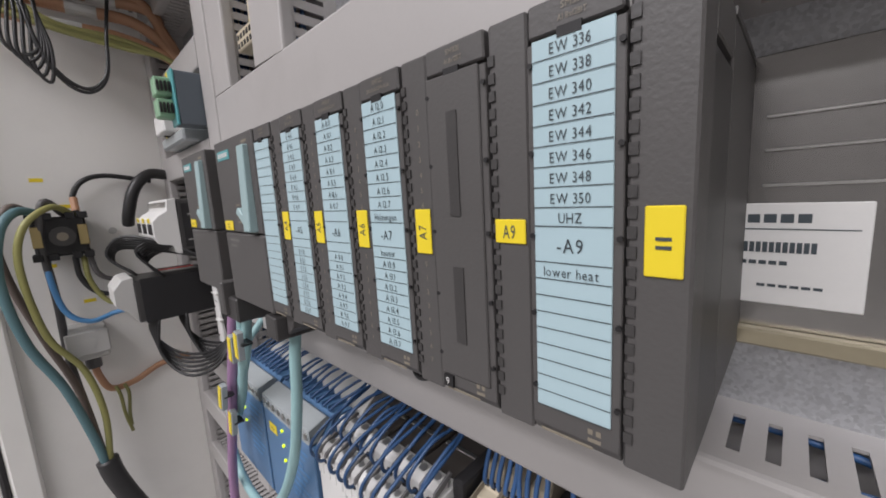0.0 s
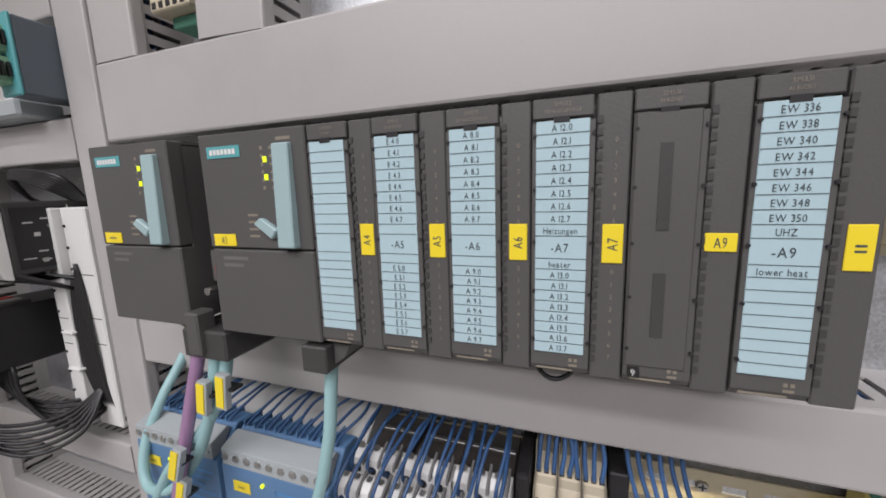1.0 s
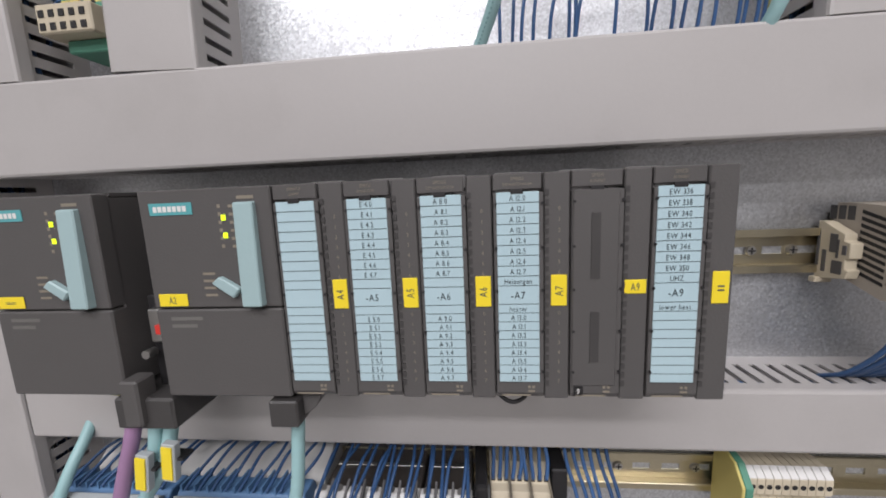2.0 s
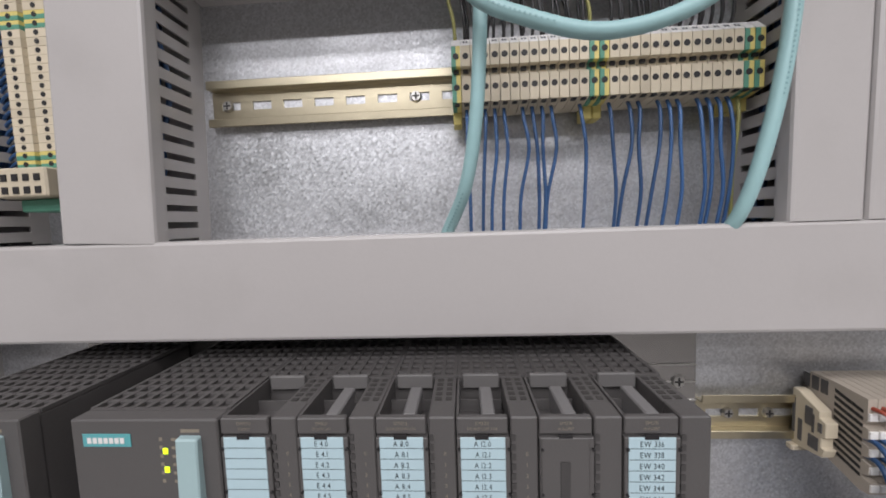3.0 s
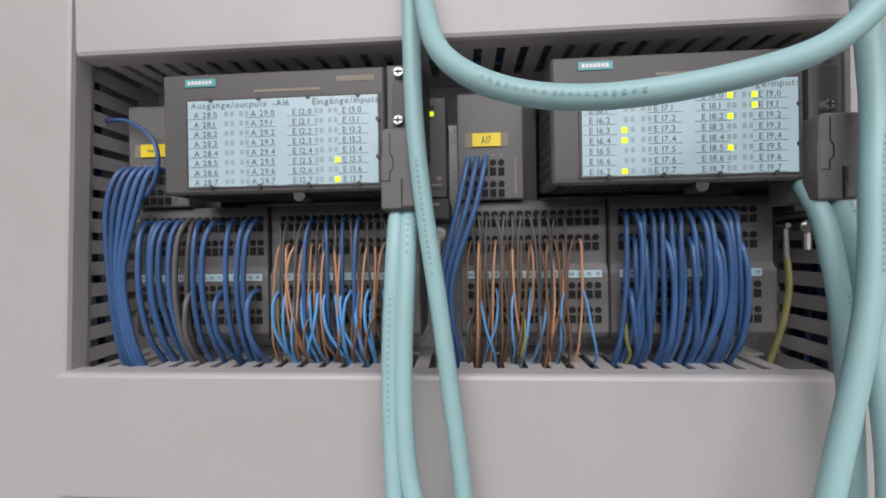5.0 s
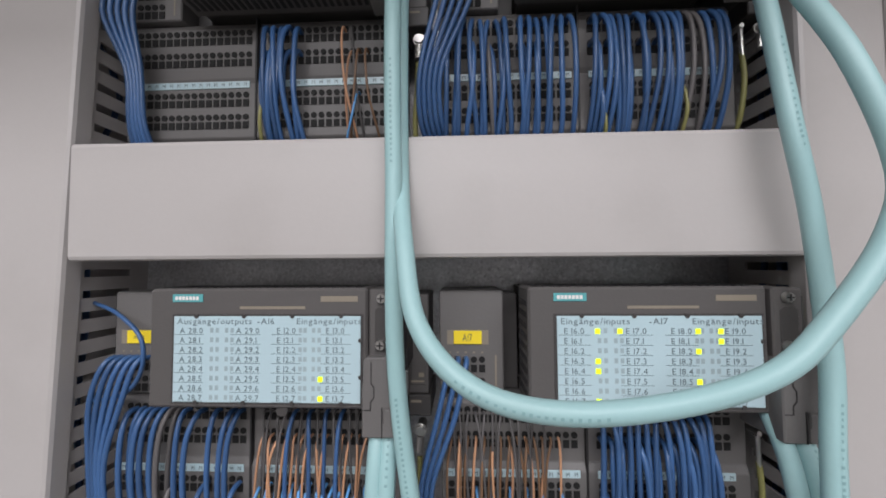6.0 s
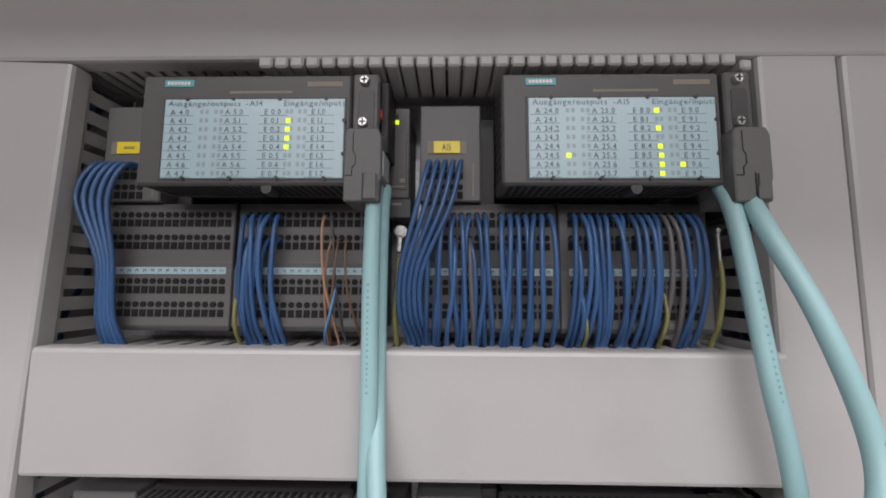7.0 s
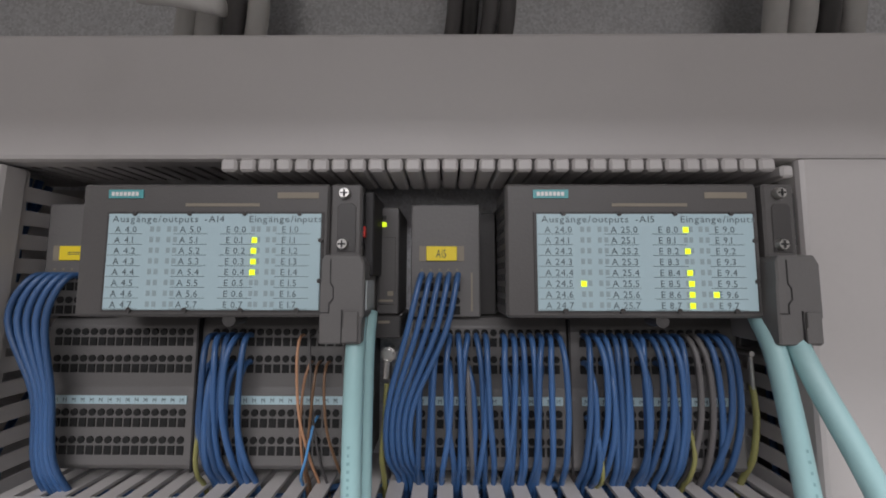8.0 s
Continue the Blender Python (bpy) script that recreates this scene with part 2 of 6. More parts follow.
def bar(bm, x, y, z, w, h):
    """A flat printed bar on a wall that faces -y."""
    vs = [bm.verts.new(p) for p in ((x, y, z), (x + w, y, z), (x + w, y, z + h), (x, y, z + h))]
    bm.faces.new(vs)
    return bm

# ---- the cabinet's shell and the hall round it ----
LID, PLATE = -0.062, -0.003
solo("wall_back", box(-0.75, 1.2, PLATE, PLATE + 0.003, 0.3, 2.26), M_PLATE, "galvanised steel mounting plate of a control cabinet", "mounting plate", kind="structure")
solo("wall_left", box(-0.675, -0.660, -0.42, 0.05, 0.1, 2.262), M_WALL, "pale grey enamelled cabinet side wall", "cabinet wall", kind="structure")
solo("wall_right", box(1.3, 1.315, -0.42, 0.05, 0.1, 2.262), M_WALL, "pale grey enamelled cabinet side wall", "cabinet wall", kind="structure")
solo("wall_rear", box(-0.66, 1.315, 0.05, 0.06, 0.1, 2.262), M_WALL, "pale grey cabinet rear panel", "cabinet wall", kind="structure")
# unseen roof, set low and far forward to darken the top rows
solo("roof", box(-0.675, 1.315, -0.45, 0.06, 2.262, 2.277), M_WALL, "unseen pale grey cabinet roof panel that shades the upper rows", "cabinet roof", kind="structure")
solo("floor", box(-4, 4, -6, 1, -0.05, 0.0), M_CONC, "grey concrete hall floor", "floor", kind="structure")
solo("ceiling", box(-4, 4, -6, 1, 3.4, 3.45), M_ROOM, "pale hall ceiling", "ceiling", kind="structure")
for nm, b in (("wall_hall_south", (-4, 4, -6.1, -6, 0, 3.4)), ("wall_hall_north", (-4, 4, 1, 1.1, 0, 3.4)), ("wall_hall_west", (-4.1, -4, -6, 1, 0, 3.4)), ("wall_hall_east", (4, 4.1, -6, 1, 0, 3.4))):
    # the unseen south wall is made darker so plate and rail reflect dark
    dark = nm == "wall_hall_south"
    solo(nm, box(*b), M_CONC if dark else M_ROOM, "unseen grey hall wall, darkened for the bare metal to reflect" if dark else "plain pale hall wall", "wall", kind="structure")

# ---- cable ducts ----
PITCH, SLAT = 0.0125, 0.0078


def u_lid(c0, c1, front, deep, thick=0.0018, r=0.0025):
    """The cross section of a duct's lid: depth first, then across."""
    b = front + deep
    return [(b, c0), (front + r, c0), (front + r * 0.3, c0 + r * 0.3), (front, c0 + r), (front, c1 - r), (front + r * 0.3, c1 - r * 0.3), (front + r, c1), (b, c1),
            (b, c1 - thick), (front + thick, c1 - thick), (front + thick, c0 + thick), (b, c0 + thick)]


SLATS = []


def duct(a0, a1, c0, c1, upright=False, front=LID, walls=(True, True), lid=(None, None), label="grey plastic slotted cable duct with a closed lid", bundle=6, tint=None, pitch=PITCH, slat=SLAT):
    """A slotted duct: a0..a1 along it, c0..c1 across; upright ones run along z."""
    w = 0.0016
    if upright:
        at = ((c0 + c1) / 2, 0, a0)
    else:
        at = ((a0 + a1) / 2, 0, c0)
    d = thing("cable_duct", at, label, "cable duct", "ducts of the cabinet")

    def bx(p0, p1, q0, q1, y0, y1, bm=None, bevel=0.0):
        return box(q0, q1, y0, y1, p0, p1, bevel, bm) if upright else box(p0, p1, y0, y1, q0, q1, bevel, bm)
    body = part("base", bx(a0, a1, c0 + 0.002, c1 - 0.002, PLATE - 0.002, PLATE), M_DUCT, d)
    for q in (c0 + 0.002, c1 - 0.002 - w):
        part("wall_foot", bx(a0, a1, q, q + w, PLATE - 0.014, PLATE - 0.002), M_DUCT, d)
        part("wall_rim", bx(a0, a1, q, q + w, front + 0.004, front + 0.0145), M_DUCT, d)
    l0, l1 = lid[0] if lid[0] is not None else a0, lid[1] if lid[1] is not None else a1
    part("lid", prism(u_lid(c0, c1, front, 0.011), l0, l1, axis="z" if upright else "x") if not upright else
         prism([(q, y) for y, q in u_lid(c0, c1, front, 0.011)], l0, l1, axis="z"), M_DUCT, d, smooth=False)
    SLATS.append((body, upright, a0, a1, c0, c1, front, walls, w, pitch, slat))
    if bundle:
        bm = bmesh.new()
        rnd = random.Random(int(a0 * 1000) * 7 + int(c0 * 1000))
        for k in range(bundle):
            q = c0 + 0.009 + (c1 - c0 - 0.018) * rnd.random()
            y = -0.012 - 0.03 * rnd.random()
            n = max(4, int((a1 - a0) / 0.05))
            pts = []
            for i in range(n + 1):
                a = a0 + (a1 - a0) * i / n
                qq = min(c1 - 0.007, max(c0 + 0.007, q + rnd.uniform(-0.012, 0.012)))
                yy = min(-0.004, max(-0.046, y + rnd.uniform(-0.008, 0.008)))
                pts.append((qq, yy, a) if upright else (a, yy, qq))
            tube(pts, 0.0019, 6, 3, bm)
        part("loom", bm, tint or M_BLUE, d, "loose blue wires laid inside", smooth=True)["kind"] = "stuff"
    return d


Z = {"b": (1.122, 1.171), 1: (1.345, 1.415), 2: (1.597, 1.665), 3: (1.833, 1.898), 4: (2.058, 2.123)}
VL, VR = (-0.151, -0.083), (0.3265, 0.370)
duct(-0.281, 0.95, *Z["b"])
duct(-0.281, 0.95, *Z[1])
duct(-0.076, VR[0] - 0.006, *Z[2], front=LID - 0.0025)
duct(-0.061, VR[0] + 0.001, *Z[3], front=LID - 0.0025)
duct(-0.6052, 0.95, *Z[4], pitch=0.00875, slat=0.0054)
duct(Z[1][1], Z[4][0], *VL, upright=True).rotation_euler[1] = radians(2.2)
duct(Z[1][1], Z[4][0], *VR, upright=True)
duct(Z[1][1], Z[4][0], 0.3720, 0.435, upright=True)
duct(0.85, 2.05, -0.333, -0.2865, upright=True)

# ---- rails and screws ----


def screw(parent, x, y, z, r=0.0042, name="screw", cross=True):
    bm = rod((x, y, z), (x, y - 0.0022, z), r, 14, r2=r * 0.8)
    ob = part(name, bm, M_SCREW, parent, "bright zinc-plated screw", smooth=False)
    if cross:
        # cross recess: a raised black cross, its shade only a colour
        bm = box(x - r * 0.62, x + r * 0.62, y - 0.0026, y - 0.0021, z - r * 0.12, z + r * 0.12)
        box(x - r * 0.12, x + r * 0.12, y - 0.00262, y - 0.0021, z - r * 0.62, z + r * 0.62, bm=bm)
        part("slot", bm, M_DARK, ob)
    return ob


def din_rail(x0, x1, zc, yb=PLATE, screws=()):
    """A top-hat rail with oblong holes."""
    t = thing("din_rail", ((x0 + x1) / 2, yb, zc), "yellow-passivated steel top-hat rail with oblong holes", "mounting rail", "rails of the cabinet")
    yf = yb - 0.0075
    bm = bmesh.new()
    # web as strips that leave the holes open
    box(x0, x1, yb - 0.0012, yb, zc + 0.0032, zc + 0.0125, bm=bm)
    box(x0, x1, yb - 0.0012, yb, zc - 0.0125, zc - 0.0032, bm=bm)
    x = x0
    first = x0 + 0.0075
    while x < x1:
        a = x
        b = min(first, x1)
        box(a, b, yb - 0.0012, yb, zc - 0.0032, zc + 0.0032, bm=bm)
        x = first + 0.0155
        first += 0.0255
    for s in (1, -1):
        lo, hi = sorted((zc + s * 0.0115, zc + s * 0.0127))
        box(x0, x1, yf, yb, lo, hi, bm=bm)
        lo, hi = sorted((zc + s * 0.0115, zc + s * 0.0178))
        box(x0, x1, yf - 0.0012, yf, lo, hi, 0.0004, bm=bm)
    r = part("rail", bm, M_RAIL, t)
    for x in screws:
        screw(t, x, yb - 0.0012, zc, 0.0045)
    return t


din_rail(-0.073, VR[0], 1.5205, screws=(-0.060, 0.0925))
din_rail(0.309, 0.95, 1.2615, screws=(0.333, 0.364))

# ---- programmable controller on its rail ----
PZ0, PZ1 = 1.2025, 1.3272
t = t_rail = thing("mounting_rail", (0.05, 0, 1.22), "bare aluminium carrier rail behind the controller modules", "mounting rail")
part("rail", box(-0.2, 0.306, -0.0085, PLATE, 1.205, 1.329, 0.0005), material("bare_aluminium", (0.40, 0.39, 0.38), 0.26, metal=1.0, vary=0.2, grain=24), t)
screw(t, 0.292, -0.0085, 1.290, 0.0055)
for zr in (1.274, 1.289, 1.303):
    part("ridge", box(0.2455, 0.306, -0.0097, -0.0085, zr, zr + 0.0012, 0.0002), M_SCREW, t)
part("lip", box(-0.2, 0.306, -0.0145, -0.0085, 1.203, 1.211, 0.001), M_RAIL, t)


def grille(parent, x0, x1, y0, y1, z, nx, ny):
    """A vented top: floor coloured dark for the shade below, with a grid of bars over it."""
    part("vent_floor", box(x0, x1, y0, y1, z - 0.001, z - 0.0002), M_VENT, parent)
    bm = bmesh.new()
    for i in range(nx + 1):
        x = x0 + (x1 - x0) * i / nx
        box(x - 0.0012, x + 0.0012, y0, y1, z - 0.0006, z + 0.0016, bm=bm)
    for j in range(ny + 1):
        y = y0 + (y1 - y0) * j / ny
        box(x0, x1, y - 0.0016, y + 0.0016, z - 0.0006, z + 0.0013, bm=bm)
    part("vent_grille", bm, M_ANTH, parent)


def tag(parent, x0, x1, y, z0, z1, text="", upright=False, bars=False):
    tg = part("tag", box(x0, x1, y - 0.0006, y, z0, z1, 0.0003), M_YEL, parent, "small yellow marking tag")
    bm = bmesh.new()
    if bars:
        bar(bm, x0 + (x1 - x0) * 0.3, y - 0.0008, z0 + (z1 - z0) * 0.40, (x1 - x0) * 0.4, (z1 - z0) * 0.05)
        bar(bm, x0 + (x1 - x0) * 0.3, y - 0.0008, z0 + (z1 - z0) * 0.52, (x1 - x0) * 0.4, (z1 - z0) * 0.05)
    elif upright:
        write(bm, text, x0 + (x1 - x0) * 0.74, y - 0.0008, (z0 + z1) / 2, (x1 - x0) * 0.5, 0.75, turn=True, centre=True)
    else:
        write(bm, text, (x0 + x1) / 2, y - 0.0008, z0 + (z1 - z0) * 0.22, (z1 - z0) * 0.56, 0.6, centre=True)
    part("print", bm, M_INK, tg)["kind"] = "stuff"
    return tg


def badge(parent, x0, x1, y, z0, z1):
    b = part("badge", box(x0, x1, y - 0.0005, y, z0, z1, 0.0001), M_LOGO, parent, "petrol maker's badge with a white bar")
    bm = bmesh.new()
    n = 7
    for i in range(n):
        w = (x1 - x0) * 0.8 / n
        bar(bm, x0 + (x1 - x0) * 0.1 + i * w, y - 0.0007, z0 + (z1 - z0) * 0.27, w * 0.78, (z1 - z0) * 0.46)
    part("print", bm, M_WHITE, b)


LABZ0, LABZ1 = 1.2132, 1.3177
ROWS_H = [0.053] * 8 + [0.050, 0.098, 0.047] + [0.0476] * 8


def io_module(x, rows, name_row, low_rows, tag_text, above="", below="", flat=False, tag_flat=False, bars=False, wide=0.0, head=("", "")):
    """A 40 mm signal module with a label strip, a terminal column and a vented top."""
    lab = "dark grey signal module with a pale blue label strip" if rows or name_row else "dark grey signal module with an empty pale blue label strip"
    if flat:
        lab = "dark grey signal module with a blank dark front door"
    m = thing("signal_module", (x + 0.02, -0.06, PZ0), lab, "controller module", "modules of the controller")
    x0, x1 = x + 0.0003, x + 0.0397 + wide
    part("body", box(x0, x1, -0.081, -0.0088, PZ0, PZ1 - 0.002, 0.0006), M_ANTH, m)
    part("front_case", box(x0, x1, -0.113, -0.081, PZ0, PZ1 - 0.017, 0.0004), M_ANTH2, m)
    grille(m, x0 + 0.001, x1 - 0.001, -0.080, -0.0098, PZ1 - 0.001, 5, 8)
    # head of the front connector with its pocket and latch
    part("head_cheek", box(x0, x0 + 0.0012, -0.126, -0.082, PZ1 - 0.014, PZ1), M_ANTH, m)
    part("head_block", box(x0 + 0.0262, x1, -0.1118, -0.0812, PZ1 - 0.014, PZ1 - 0.0006, 0.0004), M_ANTH, m)
    part("head_front", box(x0, x0 + 0.0250, -0.128, -0.124, PZ1 - 0.0085, PZ1, 0.0006), M_ANTH, m)
    part("head_ridge", box(x0 + 0.003, x0 + 0.0250, -0.0845, -0.0812, PZ1 - 0.006, PZ1 + 0.0026, 0.0006), M_TERM, m)
    part("pocket_floor", box(x0 + 0.0012, x0 + 0.025, -0.124, -0.0855, PZ1 - 0.0155, PZ1 - 0.0140), M_ANTH, m)
    part("pocket_rib", box(x0 + 0.0012, x0 + 0.025, -0.0955, -0.0945, PZ1 - 0.0140, PZ1 - 0.0075), M_ANTH, m)
    # vent slots: thin slips coloured dark for shade, nothing cut
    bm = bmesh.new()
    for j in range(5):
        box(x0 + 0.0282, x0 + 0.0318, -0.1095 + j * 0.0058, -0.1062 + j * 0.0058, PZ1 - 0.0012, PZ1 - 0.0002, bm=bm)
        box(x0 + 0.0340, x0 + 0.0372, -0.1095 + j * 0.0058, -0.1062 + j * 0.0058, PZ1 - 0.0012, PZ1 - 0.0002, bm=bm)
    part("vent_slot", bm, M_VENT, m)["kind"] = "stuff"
    if tag_text != "A4":
        part("latch", box(x0 + 0.0125, x0 + 0.0195, -0.123, -0.092, PZ1 - 0.014, PZ1 - 0.001, 0.0008), M_LATCH, m, "grey release latch")
    # door with its label
    dr = part("door", prism([(-0.112, PZ0 + 0.0005), (-0.1265, PZ0 + 0.0008), (-0.1285, PZ0 + 0.004), (-0.1285, PZ1 - 0.010), (-0.112, PZ1 - 0.009)], x0, x0 + 0.0258, axis="x", bevel=0.0003), M_ANTH, m)
    bm = bmesh.new()
    for k in range(5):
        z = LABZ0 + 0.006 + (LABZ1 - LABZ0 - 0.012) * k / 4
        rod((x0 + 0.0252, -0.1286, z), (x0 + 0.0252, -0.1295, z), 0.0008, 8, bm)
        rod((x0 + 0.0012, -0.1286, z), (x0 + 0.0012, -0.1295, z), 0.0008, 8, bm)
    part("clip", bm, M_DARK, dr)["kind"] = "stuff"
    part("notch", box(x0 + 0.009, x0 + 0.0155, -0.1292, -0.1284, LABZ1 - 0.001, LABZ1 + 0.0016), M_DARK, dr)
    lx0, lx1 = x + 0.0020, x + 0.0238
    if flat:
        part("panel", box(lx0 - 0.0012, lx1, -0.1293, -0.1284, LABZ0 - 0.002, LABZ1, 0.0005), M_ANTH, dr, "blank dark cover panel")
        bm = bmesh.new()
        box(lx0 + 0.008, lx0 + 0.0125, -0.1297, -0.1292, LABZ0 + 0.058, LABZ1 - 0.012, bm=bm)
        box(lx0 + 0.008, lx0 + 0.0125, -0.1297, -0.1292, LABZ0 + 0.012, LABZ0 + 0.040, bm=bm)
        part("embossing", bm, M_ANTH2, dr)
        part("number_tag", box(x + 0.0022, x + 0.0068, -0.1296, -0.1284, PZ0 + 0.0035, PZ0 + 0.008), M_DARK, dr)
        bm = bmesh.new()
        write(bm, "9", x + 0.0045, -0.1298, PZ0 + 0.0043, 0.0030, 0.9, centre=True)
        part("print", bm, M_WHITE, dr)
    else:
        film = part("label_strip", box(lx0, lx1, -0.1290, -0.1284, LABZ0, LABZ1, 0.0002), M_LABEL, dr, "pale blue printed label strip")
        bm = bmesh.new()
        z = LABZ1
        words = rows + [above, name_row, below] + low_rows
        for hgt, word in zip(ROWS_H, words):
            h = hgt * (LABZ1 - LABZ0)
            z -= h
            bar(bm, lx0, -0.12925, z, lx1 - lx0, 0.00028)
            if word:
                big = hgt > 0.09
                write(bm, word, (lx0 + lx1) / 2, -0.12925, z + h * (0.3 if big else 0.2), 0.0040 if big else 0.0028, 0.80, centre=True)
        part("print", bm, M_INK, film)
    # terminal column
    col = part("terminal_column", box(x0 + 0.0262, x1, -0.1275, -0.112, PZ0, PZ1, 0.0007), M_ANTH, m)
    bm = bmesh.new()
    for k in range(22):
        z = PZ0 + 0.008 + k * 0.005
        box(x0 + 0.0264, x0 + 0.0286, -0.1281, -0.1274, z, z + 0.003, bm=bm)
    part("rib", bm, M_ANTH2, col)["kind"] = "stuff"
    bm = bmesh.new()
    for k in range(8):
        for zz in (1.3075, 1.2515):
            if not bars and not flat:
                write(bm, str(k), x + 0.0345, -0.1277, zz - k * 0.0056, 0.0021, 0.9, centre=True)
    bar(bm, x + 0.0175, -0.1287, PZ0 + 0.0045, 0.0037, 0.0012)
    write(bm, head[0], x + 0.0130, -0.12825, PZ1 - 0.0035, 0.0017, 1.0, centre=True)
    write(bm, head[1], x + 0.0130, -0.12825, PZ1 - 0.0062, 0.0015, 0.75, centre=True)
    bar(bm, x + 0.0175, -0.1287, PZ0 + 0.0068, 0.0014, 0.0016)
    bar(bm, x + 0.0198, -0.1287, PZ0 + 0.0068, 0.0014, 0.0016)
    bar(bm, x + 0.003, -0.1287, PZ0 + 0.0022, 0.016, 0.0010)
    part("print", bm, M_OCHRE, col)
    if tag_flat:
        tag(m, x + 0.0275, x + 0.0385, -0.1276, 1.2625, 1.270, tag_text)
    else:
        tag(m, x + 0.030 + wide * 0.6, x + 0.0383 + wide * 0.6, -0.1276, 1.2565, 1.2735, tag_text, upright=True, bars=bars)
    return m


def channels(letter, byte):
    return [f"{letter} {byte}.{k}" for k in range(8)]


blank = [""] * 8
io_module(0.00, blank, "", blank, "A4", head=("DM370", "DUMMY"))
io_module(0.04, channels("E", 4), "-A5", channels("E", 5), "A5", head=("SM321", "DI 16xDC24V"))
io_module(0.08, channels("A", 8), "-A6", channels("A", 9), "A6", head=("SM322", "DO 16xDC24V/0.5A"))
io_module(0.12, channels("A", 12), "-A7", channels("A", 13), "A7", "Heizungen", "heater", head=("SM322", "DO 16xDC24V/0.5A"))
io_module(0.16, blank, "", blank, "A9", flat=True, tag_flat=True, head=("SM331", "AI 8x12BIT"))
io_module(0.20, [f"EW {k}" for k in range(336, 351, 2)], "-A9", blank, "", "UHZ", "lower heat", bars=True, wide=0.001, head=("SM331", "AI 8x12BIT"))


def cpu_module(x, w, tag_text, bars=False, label="dark grey processor module with petrol switch and lit status lamps"):
    m = thing("processor_module", (x + w / 2, -0.06, PZ0), label, "controller module", "modules of the controller")
    x0, x1 = x + 0.0003, x + w - 0.0006
    k = w / 0.08
    part("body", box(x0, x1, -0.120, -0.0088, PZ0 + 0.002, PZ1 - 0.002, 0.0008), M_ANTH, m)
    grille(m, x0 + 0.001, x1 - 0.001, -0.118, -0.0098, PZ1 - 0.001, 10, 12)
    up = part("front_panel", box(x0, x1, -0.1290, -0.118, 1.2585, PZ1, 0.0008), M_ANTH, m)
    lo = part("front_door", box(x0, x1, -0.1290, -0.118, PZ0, 1.2575, 0.0010), M_ANTH, m, "plain dark grey front door")
    badge(up, x + 0.007 * k, x + 0.033 * k, -0.1290, 1.3130, 1.3198)
    for z in (1.3105, 1.3005):
        part("status_lamp", box(x + 0.0496 * k, x + 0.0522 * k, -0.1294, -0.1288, z - 0.0016, z + 0.0016, 0.0002), M_LED, up, "lit yellow-green status lamp")
    bm = bmesh.new()
    for i in range(6):
        bar(bm, x + 0.048 * k, -0.1292, 1.2935 + i * 0.0045, 0.0018, 0.002)
        bar(bm, x + 0.0545 * k, -0.1292, 1.2935 + i * 0.0045, 0.0045, 0.0016)
    for i in range(4):
        bar(bm, x + 0.034 * k, -0.1292, 1.2655 + i * 0.0042, 0.0075, 0.0014)
    bar(bm, x + 0.060 * k, -0.1292, 1.3205, 0.010, 0.0018)
    part("print", bm, M_OCHRE, up)
    bm = bmesh.new()
    bar(bm, x + 0.010 * k, -0.1292, 1.2510, 0.020, 0.0022)
    bar(bm, x + 0.010 * k, -0.1292, 1.2465, 0.016, 0.0022)
    part("print", bm, material("dim_print", (0.14, 0.135, 0.125), 0.6, bump=0), lo)
    # sloping petrol card cover and key
    part("card_cover", prism([(-0.128, 1.2595), (-0.1345, 1.2600), (-0.1325, 1.3185), (-0.128, 1.3190)], x + 0.0590 * k, x + 0.0705 * k, axis="x", bevel=0.0007), M_PETROL, up, "petrol card slot cover")
    part("mode_key", prism([(x + 0.0405 * k, 1.2735), (x + 0.0455 * k, 1.2775), (x + 0.0575 * k, 1.2700), (x + 0.0530 * k, 1.2645)], -0.1325, -0.128, bevel=0.0008), M_PETROL, up, "petrol mode selector key")
    tag(up, x + 0.0045 * k, x + 0.0225 * k, -0.1291, 1.2597, 1.2672, tag_text, bars=bars)
    return m


cpu_module(-0.080, 0.080, "A2")
cpu_module(-0.1875, 0.0795, "", bars=True)

# ---- distributed input and output stations, two rows ----


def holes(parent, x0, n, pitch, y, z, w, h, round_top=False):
    """A row of clamp openings, black slips for the shade inside, one mesh, too small to pick apart."""
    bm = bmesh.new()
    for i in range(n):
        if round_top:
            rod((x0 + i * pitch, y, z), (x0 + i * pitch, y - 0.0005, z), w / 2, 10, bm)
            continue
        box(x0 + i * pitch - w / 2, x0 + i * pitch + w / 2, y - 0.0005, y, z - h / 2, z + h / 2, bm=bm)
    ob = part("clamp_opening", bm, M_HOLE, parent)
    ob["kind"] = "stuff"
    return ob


HOLE = 0.0046
ZH = (0.0665, 0.0528, 0.0265, 0.0130)   # the four tiers of clamps above the foot
SLIP = (0.0, -0.003)
G1, G2 = 0.0055, 0.0885   # first clamp of each group, from the station's left end


